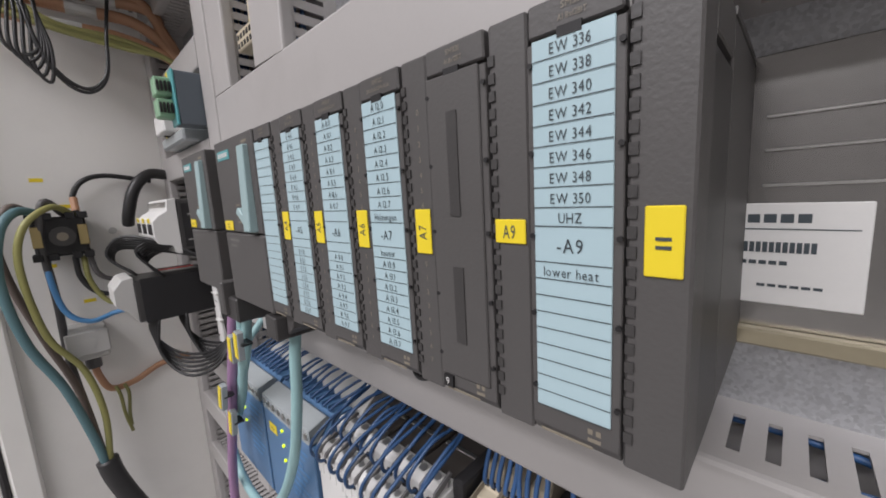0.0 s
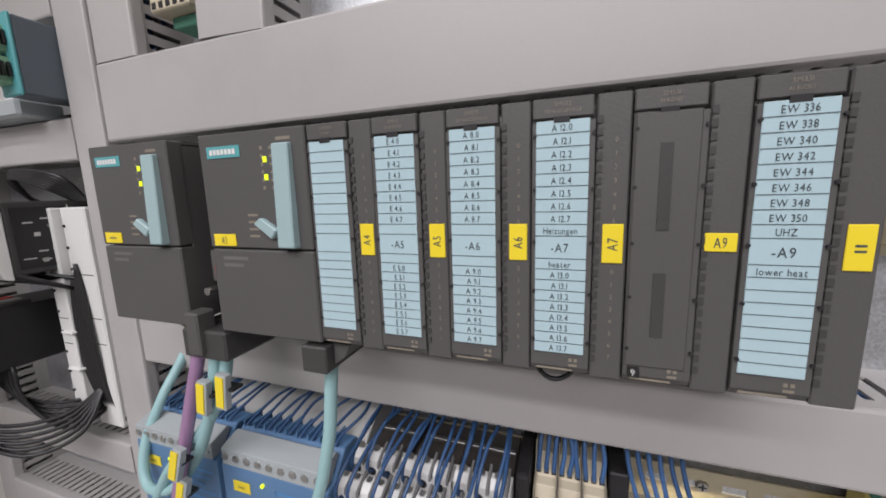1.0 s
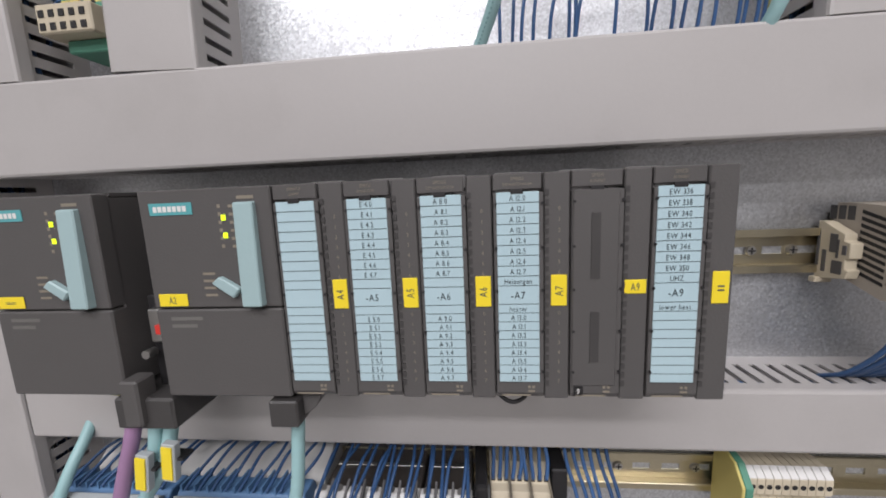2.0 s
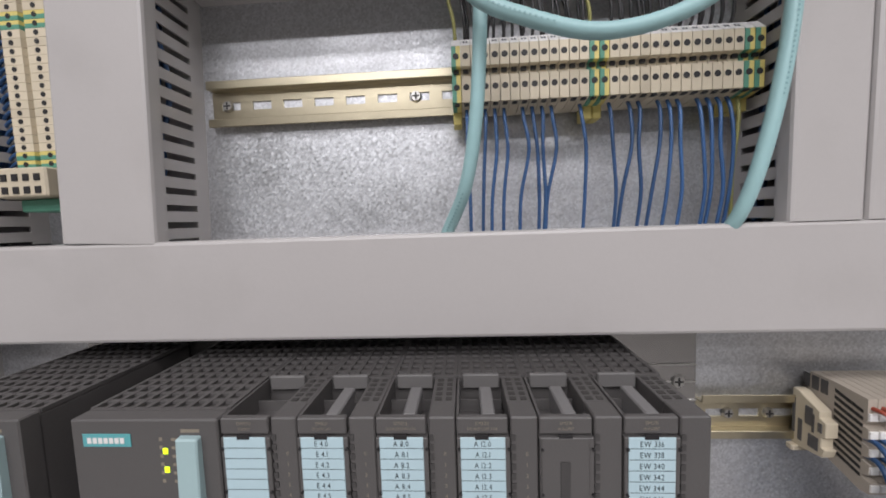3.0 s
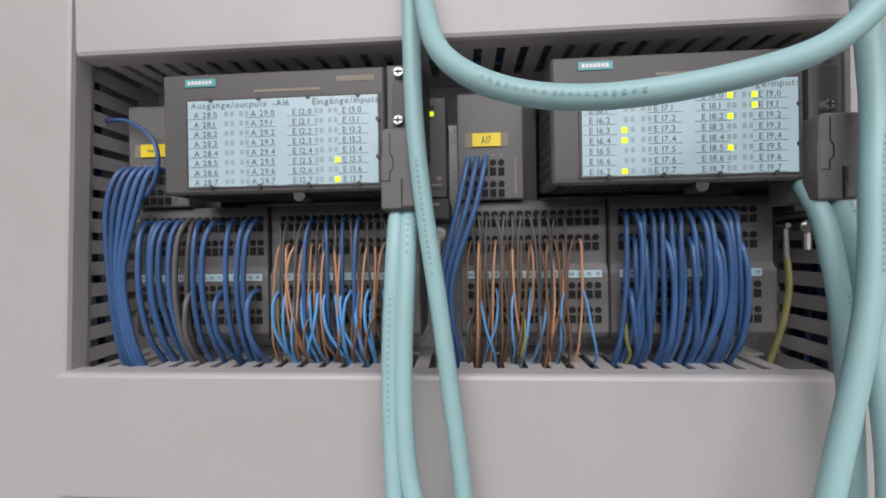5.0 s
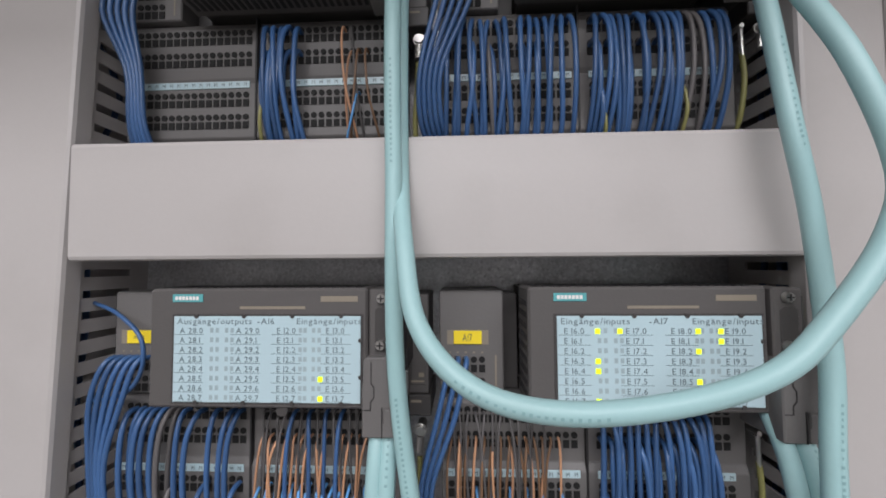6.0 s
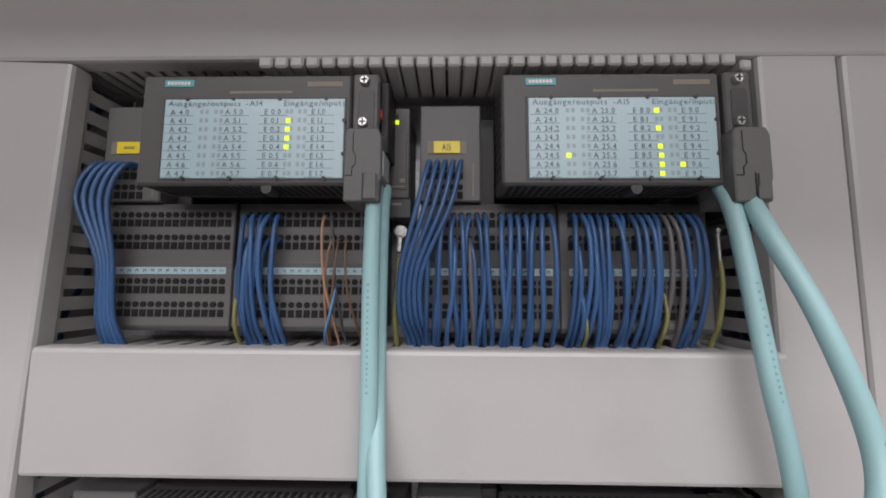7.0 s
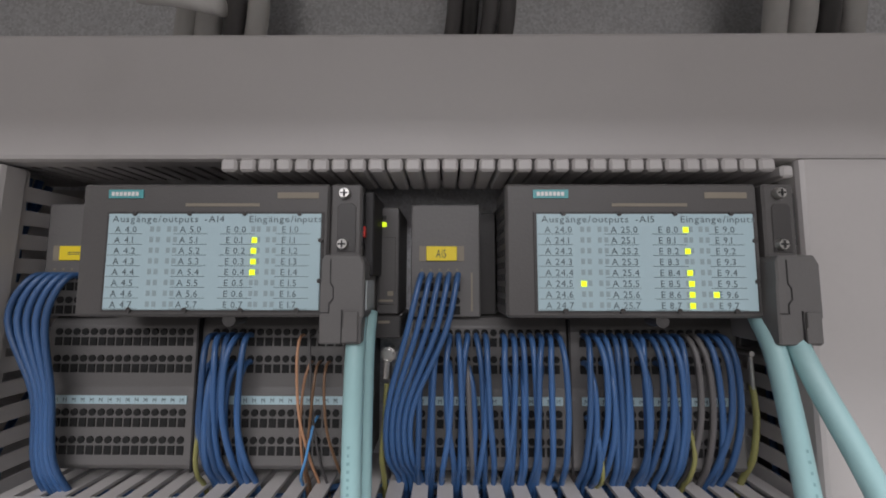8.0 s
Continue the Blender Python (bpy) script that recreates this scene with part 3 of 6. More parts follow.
def station(x, dz, tag_text, words, lamps, tag_bars=False, slip=0.0):
    """A block station: terminal block, electronics block with a printed panel, bus plug and end module."""
    z0 = 1.904 + dz
    s = thing("io_station", (x + 0.09, -0.02, z0), "dark grey distributed input output station with wired terminal block", "controller station", "stations of the cabinet")
    # stepped terminal block, which may sit a little off the electronics
    bx = x + slip
    tb = part("terminal_block", prism([(PLATE, z0), (-0.0400, z0), (-0.0425, z0 + 0.003), (-0.0425, z0 + 0.036), (-0.0400, z0 + 0.0405), (-0.0400, z0 + 0.072), (-0.037, z0 + 0.0765), (PLATE, z0 + 0.0765)], bx, bx + 0.168, axis="x", bevel=0.0005), M_TERM, s)
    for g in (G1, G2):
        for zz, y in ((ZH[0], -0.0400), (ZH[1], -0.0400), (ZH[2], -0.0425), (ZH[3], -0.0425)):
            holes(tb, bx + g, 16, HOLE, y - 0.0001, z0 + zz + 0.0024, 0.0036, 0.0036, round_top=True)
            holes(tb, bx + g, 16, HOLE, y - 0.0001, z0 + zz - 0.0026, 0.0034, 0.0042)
        part("marker_strip", box(bx + g - 0.0022, bx + g + 15 * HOLE + 0.0022, -0.0432, -0.0424, z0 + 0.0330, z0 + 0.0372, 0.0002), M_LABEL, tb, "pale blue marker strip")
        bm = bmesh.new()
        for i in range(16):
            write(bm, "M", bx + g + i * HOLE, -0.0434, z0 + 0.0340, 0.0022, 0.9, centre=True)
        part("print", bm, M_INK, tb)
    part("divider", box(bx + 0.0802, bx + 0.0812, -0.0434, -0.0395, z0, z0 + 0.076), M_DARK, tb)
    # raised head with its own clamps
    hd = part("terminal_head", box(x - 0.0040, x + 0.0325, -0.0420, PLATE, z0 + 0.0770, z0 + 0.1365, 0.0007), M_TERM, s)
    part("head_flank", box(x + 0.0328, x + 0.0425, -0.028, PLATE, z0 + 0.0770, z0 + 0.1340, 0.0005), M_ANTH2, s)
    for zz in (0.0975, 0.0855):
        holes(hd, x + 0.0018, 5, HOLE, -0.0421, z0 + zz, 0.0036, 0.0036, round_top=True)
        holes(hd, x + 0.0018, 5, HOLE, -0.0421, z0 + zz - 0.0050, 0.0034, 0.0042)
    bm = bmesh.new()
    for i in range(5):
        bar(bm, x + 0.0013 + i * HOLE, -0.0422, z0 + 0.1010, 0.0012, 0.0010)
    bar(bm, x + 0.0275, -0.0422, z0 + 0.0800, 0.0010, 0.0200)
    part("print", bm, M_OCHRE, hd)
    part("tag_strip", box(x + 0.0005, x + 0.0240, -0.0424, -0.0419, z0 + 0.1060, z0 + 0.1140), M_OCHRE, hd)
    tag(hd, x + 0.0042, x + 0.0202, -0.0424, z0 + 0.1062, z0 + 0.1138, tag_text, bars=tag_bars)
    # electronics block
    ex0, ex1 = x + 0.0415, x + 0.1555
    ez0, ez1 = z0 + 0.0795, z0 + 0.1400
    eb = part("electronics_block", box(ex0, ex1, -0.0700, -0.040, ez0, ez1, 0.0012), M_ANTH, s)
    part("rear_case", box(ex0 + 0.003, ex1 - 0.004, -0.0405, PLATE, ez0 + 0.003, ez1 - 0.002), M_ANTH2, s)
    # vent slots drawn as black slips, shade without an opening
    bm = bmesh.new()
    for i in range(26):
        xx = ex0 + 0.004 + i * 0.0041
        box(xx, xx + 0.0022, -0.066, -0.046, ez0 - 0.0004, ez0 + 0.0004, bm=bm)
        box(xx, xx + 0.0022, -0.066, -0.046, ez1 - 0.0004, ez1 + 0.0004, bm=bm)
    for i in range(9):
        zz = ez0 + 0.005 + i * 0.0057
        for j in range(5):
            yy = -0.066 + j * 0.0048
            box(ex0 - 0.0004, ex0 + 0.0004, yy, yy + 0.0028, zz, zz + 0.0030, bm=bm)
    part("vent_slot", bm, M_DARK, eb)["kind"] = "stuff"
    part("foot_boss", rod((x + 0.111, -0.0685, ez0 - 0.0015), (x + 0.111, -0.058, ez0 - 0.0015), 0.0030, 12), M_ANTH2, eb)
    badge(eb, ex0 + 0.0125, ex0 + 0.0285, -0.0700, ez1 - 0.0068, ez1 - 0.0028)
    bm = bmesh.new()
    bar(bm, ex1 - 0.024, -0.0702, ez1 - 0.0068, 0.019, 0.0028)
    bar(bm, ex0 + 0.048, -0.0702, ez1 - 0.0105, 0.034, 0.0014)
    part("print", bm, M_OCHRE, eb)
    px0, px1, pz0, pz1 = ex0 + 0.0138, ex0 + 0.1106, ez0 + 0.0032, ez1 - 0.0140
    rim = part("rim", box(px0 - 0.0014, px1 + 0.0012, -0.0704, -0.0699, pz0 - 0.0010, pz1 + 0.0010, 0.0002), M_ANTH2, eb)
    pn = part("label_panel", box(px0, px1, -0.0709, -0.0703, pz0, pz1, 0.0002), M_LABEL, eb, "pale blue panel of printed channel names with lit lamps")
    bm = bmesh.new()
    for i in range(4):
        for zz in (pz0, pz1):
            rod((px0 + 0.012 + i * 0.0250, -0.0704, zz), (px0 + 0.012 + i * 0.0250, -0.0714, zz), 0.0011, 8, bm)
    for zz in (0.3, 0.72):
        rod((px1, -0.0704, pz0 + (pz1 - pz0) * zz), (px1, -0.0714, pz0 + (pz1 - pz0) * zz), 0.0011, 8, bm)
    part("clip", bm, M_ANTH2, pn)["kind"] = "stuff"
    title, cols = words
    bm, dim = bmesh.new(), bmesh.new()
    w, h = px1 - px0, (pz1 - pz0) / 9.0
    for word, fx, k in title:
        write(bm, word, px0 + w * fx, -0.0711, pz1 - h * 0.82, h * 0.62, 1.12)
    for r in range(8):
        zr = pz1 - h * (r + 2)
        for (letter, byte), fx in zip(cols, (0.035, 0.34, 0.56, 0.82)):
            write(bm, f"{letter} {byte}.{r}", px0 + w * fx, -0.0711, zr + h * 0.20, h * 0.60, 1.0)
            bar(bm, px0 + w * (fx - 0.03), -0.07105, zr + h * 0.06, w * 0.16, 0.00022)
        for fx in (0.20, 0.23, 0.28, 0.31, 0.675, 0.70, 0.745, 0.775):
            bar(dim, px0 + w * fx, -0.07105, zr + h * 0.28, w * 0.018, h * 0.5)
    part("print", bm, M_FADED, pn)
    part("unlit_lamp", dim, material("unlit_lamp_window", (0.33, 0.42, 0.45), 0.3, bump=0), pn)["kind"] = "stuff"
    for fx, r in lamps:
        zr = pz1 - h * (r + 2)
        part("lamp", box(px0 + w * fx - 0.0012, px0 + w * fx + 0.0012, -0.0713, -0.0708, zr + h * 0.22, zr + h * 0.74, 0.0001), M_LED, pn, "lit yellow-green lamp")
    # bus plug beside it
    bx0 = x + 0.1545
    pl = part("bus_plug", box(bx0 + 0.002, bx0 + 0.0160, -0.0715, -0.038, z0 + 0.105, z0 + 0.1395, 0.0009), M_ANTH, s, "dark grey bus plug with two screws")
    # recess and switch slot: raised pieces coloured dark for their shade
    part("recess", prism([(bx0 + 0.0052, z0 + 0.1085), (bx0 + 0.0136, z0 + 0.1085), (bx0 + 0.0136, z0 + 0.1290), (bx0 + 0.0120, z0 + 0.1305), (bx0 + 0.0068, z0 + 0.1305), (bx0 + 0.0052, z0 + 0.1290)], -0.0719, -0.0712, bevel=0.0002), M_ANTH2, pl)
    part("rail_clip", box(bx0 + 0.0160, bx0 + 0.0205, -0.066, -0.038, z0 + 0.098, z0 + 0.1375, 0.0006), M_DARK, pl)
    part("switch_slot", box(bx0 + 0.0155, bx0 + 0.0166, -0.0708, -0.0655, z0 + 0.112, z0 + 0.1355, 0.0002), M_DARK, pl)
    lowp = prism([(bx0, z0 + 0.0690), (bx0 + 0.0180, z0 + 0.0690), (bx0 + 0.0180, z0 + 0.0800), (bx0 + 0.0190, z0 + 0.0800), (bx0 + 0.0190, z0 + 0.1030), (bx0 + 0.0170, z0 + 0.1070), (bx0 + 0.0020, z0 + 0.1070), (bx0 + 0.0005, z0 + 0.1050), (bx0 + 0.0005, z0 + 0.0960), (bx0, z0 + 0.0930)], -0.0775, -0.050, bevel=0.0007)
    part("plug_cover", lowp, M_TERM, pl, "mid-grey clip-on plug cover")
    part("cover_seam", prism([(bx0 + 0.0006, z0 + 0.0820), (bx0 + 0.0045, z0 + 0.0820), (bx0 + 0.0045, z0 + 0.0860), (bx0 + 0.0062, z0 + 0.0880), (bx0 + 0.0062, z0 + 0.0930), (bx0 + 0.0048, z0 + 0.0950), (bx0 + 0.0048, z0 + 0.1050), (bx0 + 0.0044, z0 + 0.1050), (bx0 + 0.0044, z0 + 0.0948), (bx0 + 0.0058, z0 + 0.0928), (bx0 + 0.0058, z0 + 0.0882), (bx0 + 0.0041, z0 + 0.0863), (bx0 + 0.0041, z0 + 0.0824), (bx0 + 0.0006, z0 + 0.0824)], -0.0778, -0.0774), M_DARK, pl)
    part("latch_step", prism([(bx0 + 0.0102, z0 + 0.0700), (bx0 + 0.0168, z0 + 0.0700), (bx0 + 0.0168, z0 + 0.0830), (bx0 + 0.0108, z0 + 0.0830), (bx0 + 0.0108, z0 + 0.0765), (bx0 + 0.0102, z0 + 0.0760)], -0.0788, -0.0773, bevel=0.0003), M_TERM, pl, "raised grey latch")
    part("latch_seam", box(bx0 + 0.0096, bx0 + 0.0101, -0.0779, -0.0774, z0 + 0.0692, z0 + 0.0835), M_DARK, pl)
    part("window", box(bx0 + 0.0188, bx0 + 0.0196, -0.074, -0.058, z0 + 0.0830, z0 + 0.0960, 0.0002), M_CLEAR, pl, "small cloudy inspection window")
    screw(pl, bx0 + 0.0085, -0.0718, z0 + 0.1350, 0.0027)
    screw(pl, bx0 + 0.0080, -0.0718, z0 + 0.1120, 0.0027)
    part("switch", box(bx0 + 0.0158, bx0 + 0.0172, -0.0700, -0.0668, z0 + 0.1155, z0 + 0.1205, 0.0003), M_RED, pl, "red terminating switch")
    # slim end module
    em = part("end_module", box(x + 0.1723, x + 0.1838, -0.0430, PLATE, z0 + 0.0785, z0 + 0.1345, 0.0006), M_ANTH, s)
    part("end_module_foot", box(x + 0.1723, x + 0.1853, -0.0445, PLATE, z0 + 0.0665, z0 + 0.0780, 0.0006), M_ANTH2, s)
    part("lamp", box(x + 0.1750, x + 0.1772, -0.0436, -0.0429, z0 + 0.1240, z0 + 0.1265, 0.0002), M_LED, em, "lit yellow-green lamp")
    part("unlit_lamp", box(x + 0.1750, x + 0.1770, -0.0434, -0.0429, z0 + 0.1280, z0 + 0.1300, 0.0002), M_DARK, em)
    part("front_door", box(x + 0.1738, x + 0.1823, -0.0437, -0.0429, z0 + 0.0835, z0 + 0.1185, 0.0003), M_ANTH, em)
    bm = bmesh.new()
    bar(bm, x + 0.1738, -0.0439, z0 + 0.0850, 0.0075, 0.0011)
    bar(bm, x + 0.1783, -0.0439, z0 + 0.0880, 0.0030, 0.0024)
    bar(bm, x + 0.1738, -0.0447, z0 + 0.0740, 0.0060, 0.0014)
    part("print", bm, M_OCHRE, em)
    lug = part("earth_lug", rod((x + 0.1793, -0.032, z0 + 0.0585), (x + 0.1793, -0.0455, z0 + 0.0585), 0.0026, 12), M_SCREW, s, "bright earth screw")
    part("washer", rod((x + 0.1793, -0.0425, z0 + 0.0585), (x + 0.1793, -0.0437, z0 + 0.0585), 0.0037, 14), M_SCREW, lug)
    part("crimp", rod((x + 0.1790, -0.0435, z0 + 0.0550), (x + 0.1786, -0.0440, z0 + 0.0465), 0.0021, 10), M_SCREW, lug)
    return s


def titles(a, b, mid):
    return [(a, 0.02, 0), (mid, 0.455, 0), (b, 0.665, 0)]


XS = (-0.0505, 0.1435)
station(XS[0], 0.0, "", (titles("Ausgänge/outputs", "Eingänge/inputs", "-A14"), [("A", 4), ("A", 5), ("E", 0), ("E", 1)]), [(0.692, 1), (0.690, 2), (0.690, 3), (0.688, 4)], tag_bars=True)
station(XS[1], 0.0, "A15", (titles("Ausgänge/outputs", "Eingänge/inputs", "-A15"), [("A", 24), ("A", 25), ("E", 8), ("E", 9)]), [(0.21, 5), (0.685, 0), (0.69, 2), (0.695, 4), (0.70, 5), (0.70, 6), (0.70, 7), (0.81, 6)], slip=SLIP[1])
station(XS[0], -0.2258, "", (titles("Ausgänge/outputs", "Eingänge/inputs", "-A16"), [("A", 28), ("A", 29), ("E", 12), ("E", 13)]), [(0.79, 5), (0.79, 7)], tag_bars=True)
station(XS[1], -0.2258, "A17", (titles("Eingänge/inputs", "Eingänge/inputs", "-A17"), [("E", 16), ("E", 17), ("E", 18), ("E", 19)]), [(0.20, 0), (0.31, 0), (0.20, 3), (0.20, 4), (0.20, 7), (0.69, 0), (0.80, 0), (0.80, 1), (0.69, 2), (0.69, 5)], slip=SLIP[1])

# ---- row of feed-through terminals ----


def terminal(x, w, zc, kind, yb=PLATE - 0.008):
    """One slice of a two-tier terminal row."""
    earth = kind == "earth"
    t = thing("terminal_block", (x + w / 2, yb, zc - 0.02), "green and yellow striped earth terminal" if earth else "beige two-tier feed-through terminal", "terminal", "terminals on the rail")
    o = [(yb, zc - 0.020), (-0.020, zc - 0.021), (-0.032, zc - 0.0195), (-0.0405, zc - 0.0175), (-0.0405, zc - 0.0005), (-0.035, zc + 0.0010), (-0.035, zc + 0.0055), (-0.0405, zc + 0.0065), (-0.0405, zc + 0.0195), (-0.033, zc + 0.026), (yb, zc + 0.027)]
    g = 0.00025
    if earth:
        part("body", prism(o, x + g, x + w * 0.5, axis="x"), M_TGREEN, t)
        part("stripe", prism(o, x + w * 0.5, x + w - g, axis="x"), M_TYEL, t)
        # foot of the earth clamp
        part("foot", box(x + g, x + w - g, -0.026, yb, zc - 0.029, zc - 0.0195, 0.0006), M_TYEL, t)
    else:
        part("body", prism(o, x + g, x + w - g, axis="x"), M_BEIGE, t)
    # holes and wire slots: black pieces, the shade inside is their colour
    for dz in (-0.0075, 0.013):
        part("clamp_hole", rod((x + w / 2, -0.0404, zc + dz), (x + w / 2, -0.0408, zc + dz), 0.0021, 10), M_DARK, t)
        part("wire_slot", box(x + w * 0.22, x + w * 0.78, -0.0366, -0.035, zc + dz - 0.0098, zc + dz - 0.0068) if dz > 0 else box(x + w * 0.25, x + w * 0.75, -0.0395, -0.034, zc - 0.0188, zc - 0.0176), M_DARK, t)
    part("marker", prism([(-0.0402, zc + 0.0200), (-0.0402, zc + 0.0206), (-0.0335, zc + 0.0268), (-0.0335, zc + 0.0262)], x + g, x + w - g, axis="x"), M_WHITE, t)
    return t


TX0, TX1, TN = 0.1215, 0.3255, 31
tw = (TX1 - TX0) / TN
TKIND = ["earth" if i in (0, 14, 15, 29, 30) else "feed" for i in range(TN)]
for i in range(TN):
    terminal(TX0 + i * tw, tw, 1.5205, TKIND[i])
bm = bmesh.new()
for i in range(TN):
    if TKIND[i] != "earth":
        for k in range(2):
            vs = [bm.verts.new((TX0 + (i + 0.25 + 0.3 * k + dx * 0.2) * tw, -0.0389 + dy * 0.0024, 1.5427 + dy * 0.0022)) for dx, dy in ((0, 0), (1, 0), (1, 1), (0, 1))]
            bm.faces.new(vs)
solo("marker_print", bm, M_INK, "small dark marks printed along the white terminal markers", "printed marks", kind="stuff")

# ---- bus cables ----
TEAL = "thick turquoise bus cable hanging in front of the ducts"


def cable(points, r=0.0043, mat=None, label=TEAL, category="cable", group="bus cables", seg=12, per=8, name="bus_cable"):
    return solo(name, tube(points, r, seg, per), mat or M_TEAL, label, category, group, smooth=True)


def bus_cable(points):
    c = cable(points)
    path = smooth_path(points, 40)
    bm, run, last = bmesh.new(), 0.0, -1.0
    rnd = random.Random(len(points) * 13 + int(points[0][0] * 1e4))
    for a, b in zip(path, path[1:]):
        run += (b - a).length
        way = (b - a).normalized()
        if run - last > 0.0024 and int(run / 0.055) % 3 == 1 and abs(way.y) < 0.6:
            last = run
            side = way.cross(Vector((0, -1, 0))).normalized()
            face = side.cross(way).normalized()
            if face.y > 0:
                face = -face
            o = a + face * 0.00445 + side * 0.0004
            h, w = rnd.uniform(0.0004, 0.0007), 0.0006
            bm.faces.new([bm.verts.new(o + way * p + side * q) for p, q in ((-w, -h), (w, -h), (w, h), (-w, h))])
    part("print", bm, M_PRINT, c)["kind"] = "stuff"
    return c


bus_cable([(0.118, -0.066, 1.985), (0.1185, -0.073, 1.960), (0.1185, -0.074, 1.92), (0.119, -0.074, 1.877), (0.1212, -0.080, 1.78), (0.1328, -0.080, 1.685), (0.1415, -0.077, 1.60), (0.1400, -0.078, 1.545), (0.1365, -0.075, 1.488), (0.129, -0.066, 1.445), (0.1165, -0.048, 1.417), (0.106, -0.036, 1.395)])
bus_cable([(0.1212, -0.058, 1.985), (0.1212, -0.065, 1.960), (0.1215, -0.0670, 1.88), (0.1265, -0.088, 1.838), (0.1345, -0.105, 1.805), (0.1550, -0.118, 1.785), (0.185, -0.123, 1.778), (0.225, -0.124, 1.7815), (0.260, -0.122, 1.792), (0.282, -0.120, 1.811), (0.306, -0.116, 1.840), (0.3215, -0.106, 1.868), (0.3145, -0.097, 1.917), (0.3075, -0.080, 1.962), (0.3100, -0.066, 1.985)])
LEFT_IN = [(0.119, -0.090, 1.621), (0.1145, -0.085, 1.668), (0.1160, -0.076, 1.730), (0.1160, -0.064, 1.757)]
bus_cable([(0.3005, -0.064, 1.985), (0.3000, -0.074, 1.962), (0.3025, -0.083, 1.893), (0.3095, -0.083, 1.849), (0.3115, -0.086, 1.790), (0.3070, -0.090, 1.755), (0.3010, -0.094, 1.705), (0.2860, -0.097, 1.645), (0.268, -0.100, 1.587), (0.237, -0.105, 1.557), (0.206, -0.105, 1.547), (0.172, -0.105, 1.555), (0.140, -0.100, 1.583)] + LEFT_IN)
bus_cable([(0.1105, -0.064, 1.757), (0.1100, -0.076, 1.730), (0.1085, -0.083, 1.675), (0.1105, -0.088, 1.622), (0.1165, -0.095, 1.571), (0.134, -0.098, 1.541), (0.160, -0.100, 1.5265), (0.201, -0.100, 1.5165), (0.244, -0.100, 1.5255), (0.278, -0.098, 1.551), (0.304, -0.094, 1.590), (0.3115, -0.091, 1.630), (0.3110, -0.086, 1.690), (0.3105, -0.077, 1.735), (0.310, -0.066, 1.757)])
bus_cable([(0.301, -0.066, 1.757), (0.3025, -0.075, 1.735), (0.3065, -0.079, 1.690), (0.3110, -0.077, 1.630), (0.3160, -0.073, 1.574), (0.3140, -0.072, 1.520), (0.3060, -0.070, 1.466), (0.2970, -0.064, 1.424), (0.2920, -0.045, 1.398)])

# ---- single wires ----
KINDS = {"blue": (M_BLUE, "thin blue wire running into the duct"), "light": (M_LBLUE, "thin light blue wire running into the duct"), "black": (M_BLACK, "thin black wire running into the duct"),
         "grey": (M_GREYW, "thin grey wire running into the duct"), "orange": (M_ORANGE, "thin orange wire running into the duct"), "brown": (M_BROWN, "thin brown wire running into the duct"),
         "red": (M_REDW, "thin red wire between the terminals"),
         "gnye": (M_GNYE, "green and yellow earth wire running into the duct")}


LOOSE_COLUMN, LOOSE_TOP, LOOSE_SIDE, LOOSE_LOW = bmesh.new(), bmesh.new(), bmesh.new(), bmesh.new()


def wire(points, kind, r=0.0015, group="wires of the cabinet", seg=7, per=5, into=None):
    if into is not None:
        return tube(points, r, seg, per, into)
    mat, lab = KINDS[kind]
    return solo("wire", tube(points, r, seg, per), mat, lab, "wire", group, smooth=True)


wr = random.Random(5)


def drop_wire(x, zh, y, zd, kind="blue", r=0.0015, sway=0.004, out=0.010):
    """From a clamp at height zh, out, down and into the duct below at zd."""
    dx = wr.uniform(-sway, sway)
    o = out + wr.uniform(-0.002, 0.003)
    k = wr.uniform(-0.002, 0.002)
    h = zh - zd
    wire([(x, y + 0.003, zh + 0.0008), (x, y - o * 0.55, zh + 0.0002), (x + dx * 0.15 + k, y - o, zh - h * 0.16), (x + dx * 0.4 + k, y - o * 0.95 - 0.001, zh - h * 0.5), (x + dx * 0.8, y - o * 0.5, zh - h * 0.82),
          (x + dx, y + 0.004, zd - 0.002), (x + dx * 1.1, y + 0.010, zd - 0.016)], kind, r)




def clamp(si, g, i):
    return XS[si] + SLIP[si] + (G1 if g == 0 else G2) + i * HOLE


def loom(si, dz, zd, spec):
    """spec: group, first and last clamp, tier, kind, radius, step."""
    for g, a, b, tier, kind, r, step in spec:
        i = a
        while i <= b:
            y = -0.0405 if tier < 2 else -0.0430
            drop_wire(clamp(si, g, i), 1.904 + dz + ZH[tier], y, zd, kind, r, sway=0.003 if kind == "gnye" else 0.005 if r > 0.001 else 0.009, out=0.004 if kind == "gnye" else 0.010 if r > 0.001 else 0.007)
            i += step


B, T = 0.0015, 0.0007
zd3, zd2 = Z[3][1], Z[2][1]
# upper row, first station
loom(0, 0.0, zd3, [(1, 0, 4, 0, "blue", B, 1), (1, 0, 4, 1, "blue", B, 1), (1, 10, 10, 0, "orange", T, 1), (1, 11, 11, 0, "grey", T, 1), (1, 12, 13, 1, "brown", T, 1), (1, 11, 11, 1, "orange", T, 2), (1, 12, 12, 2, "light", T, 1), (1, 0, 0, 2, "gnye", 0.0011, 1)])
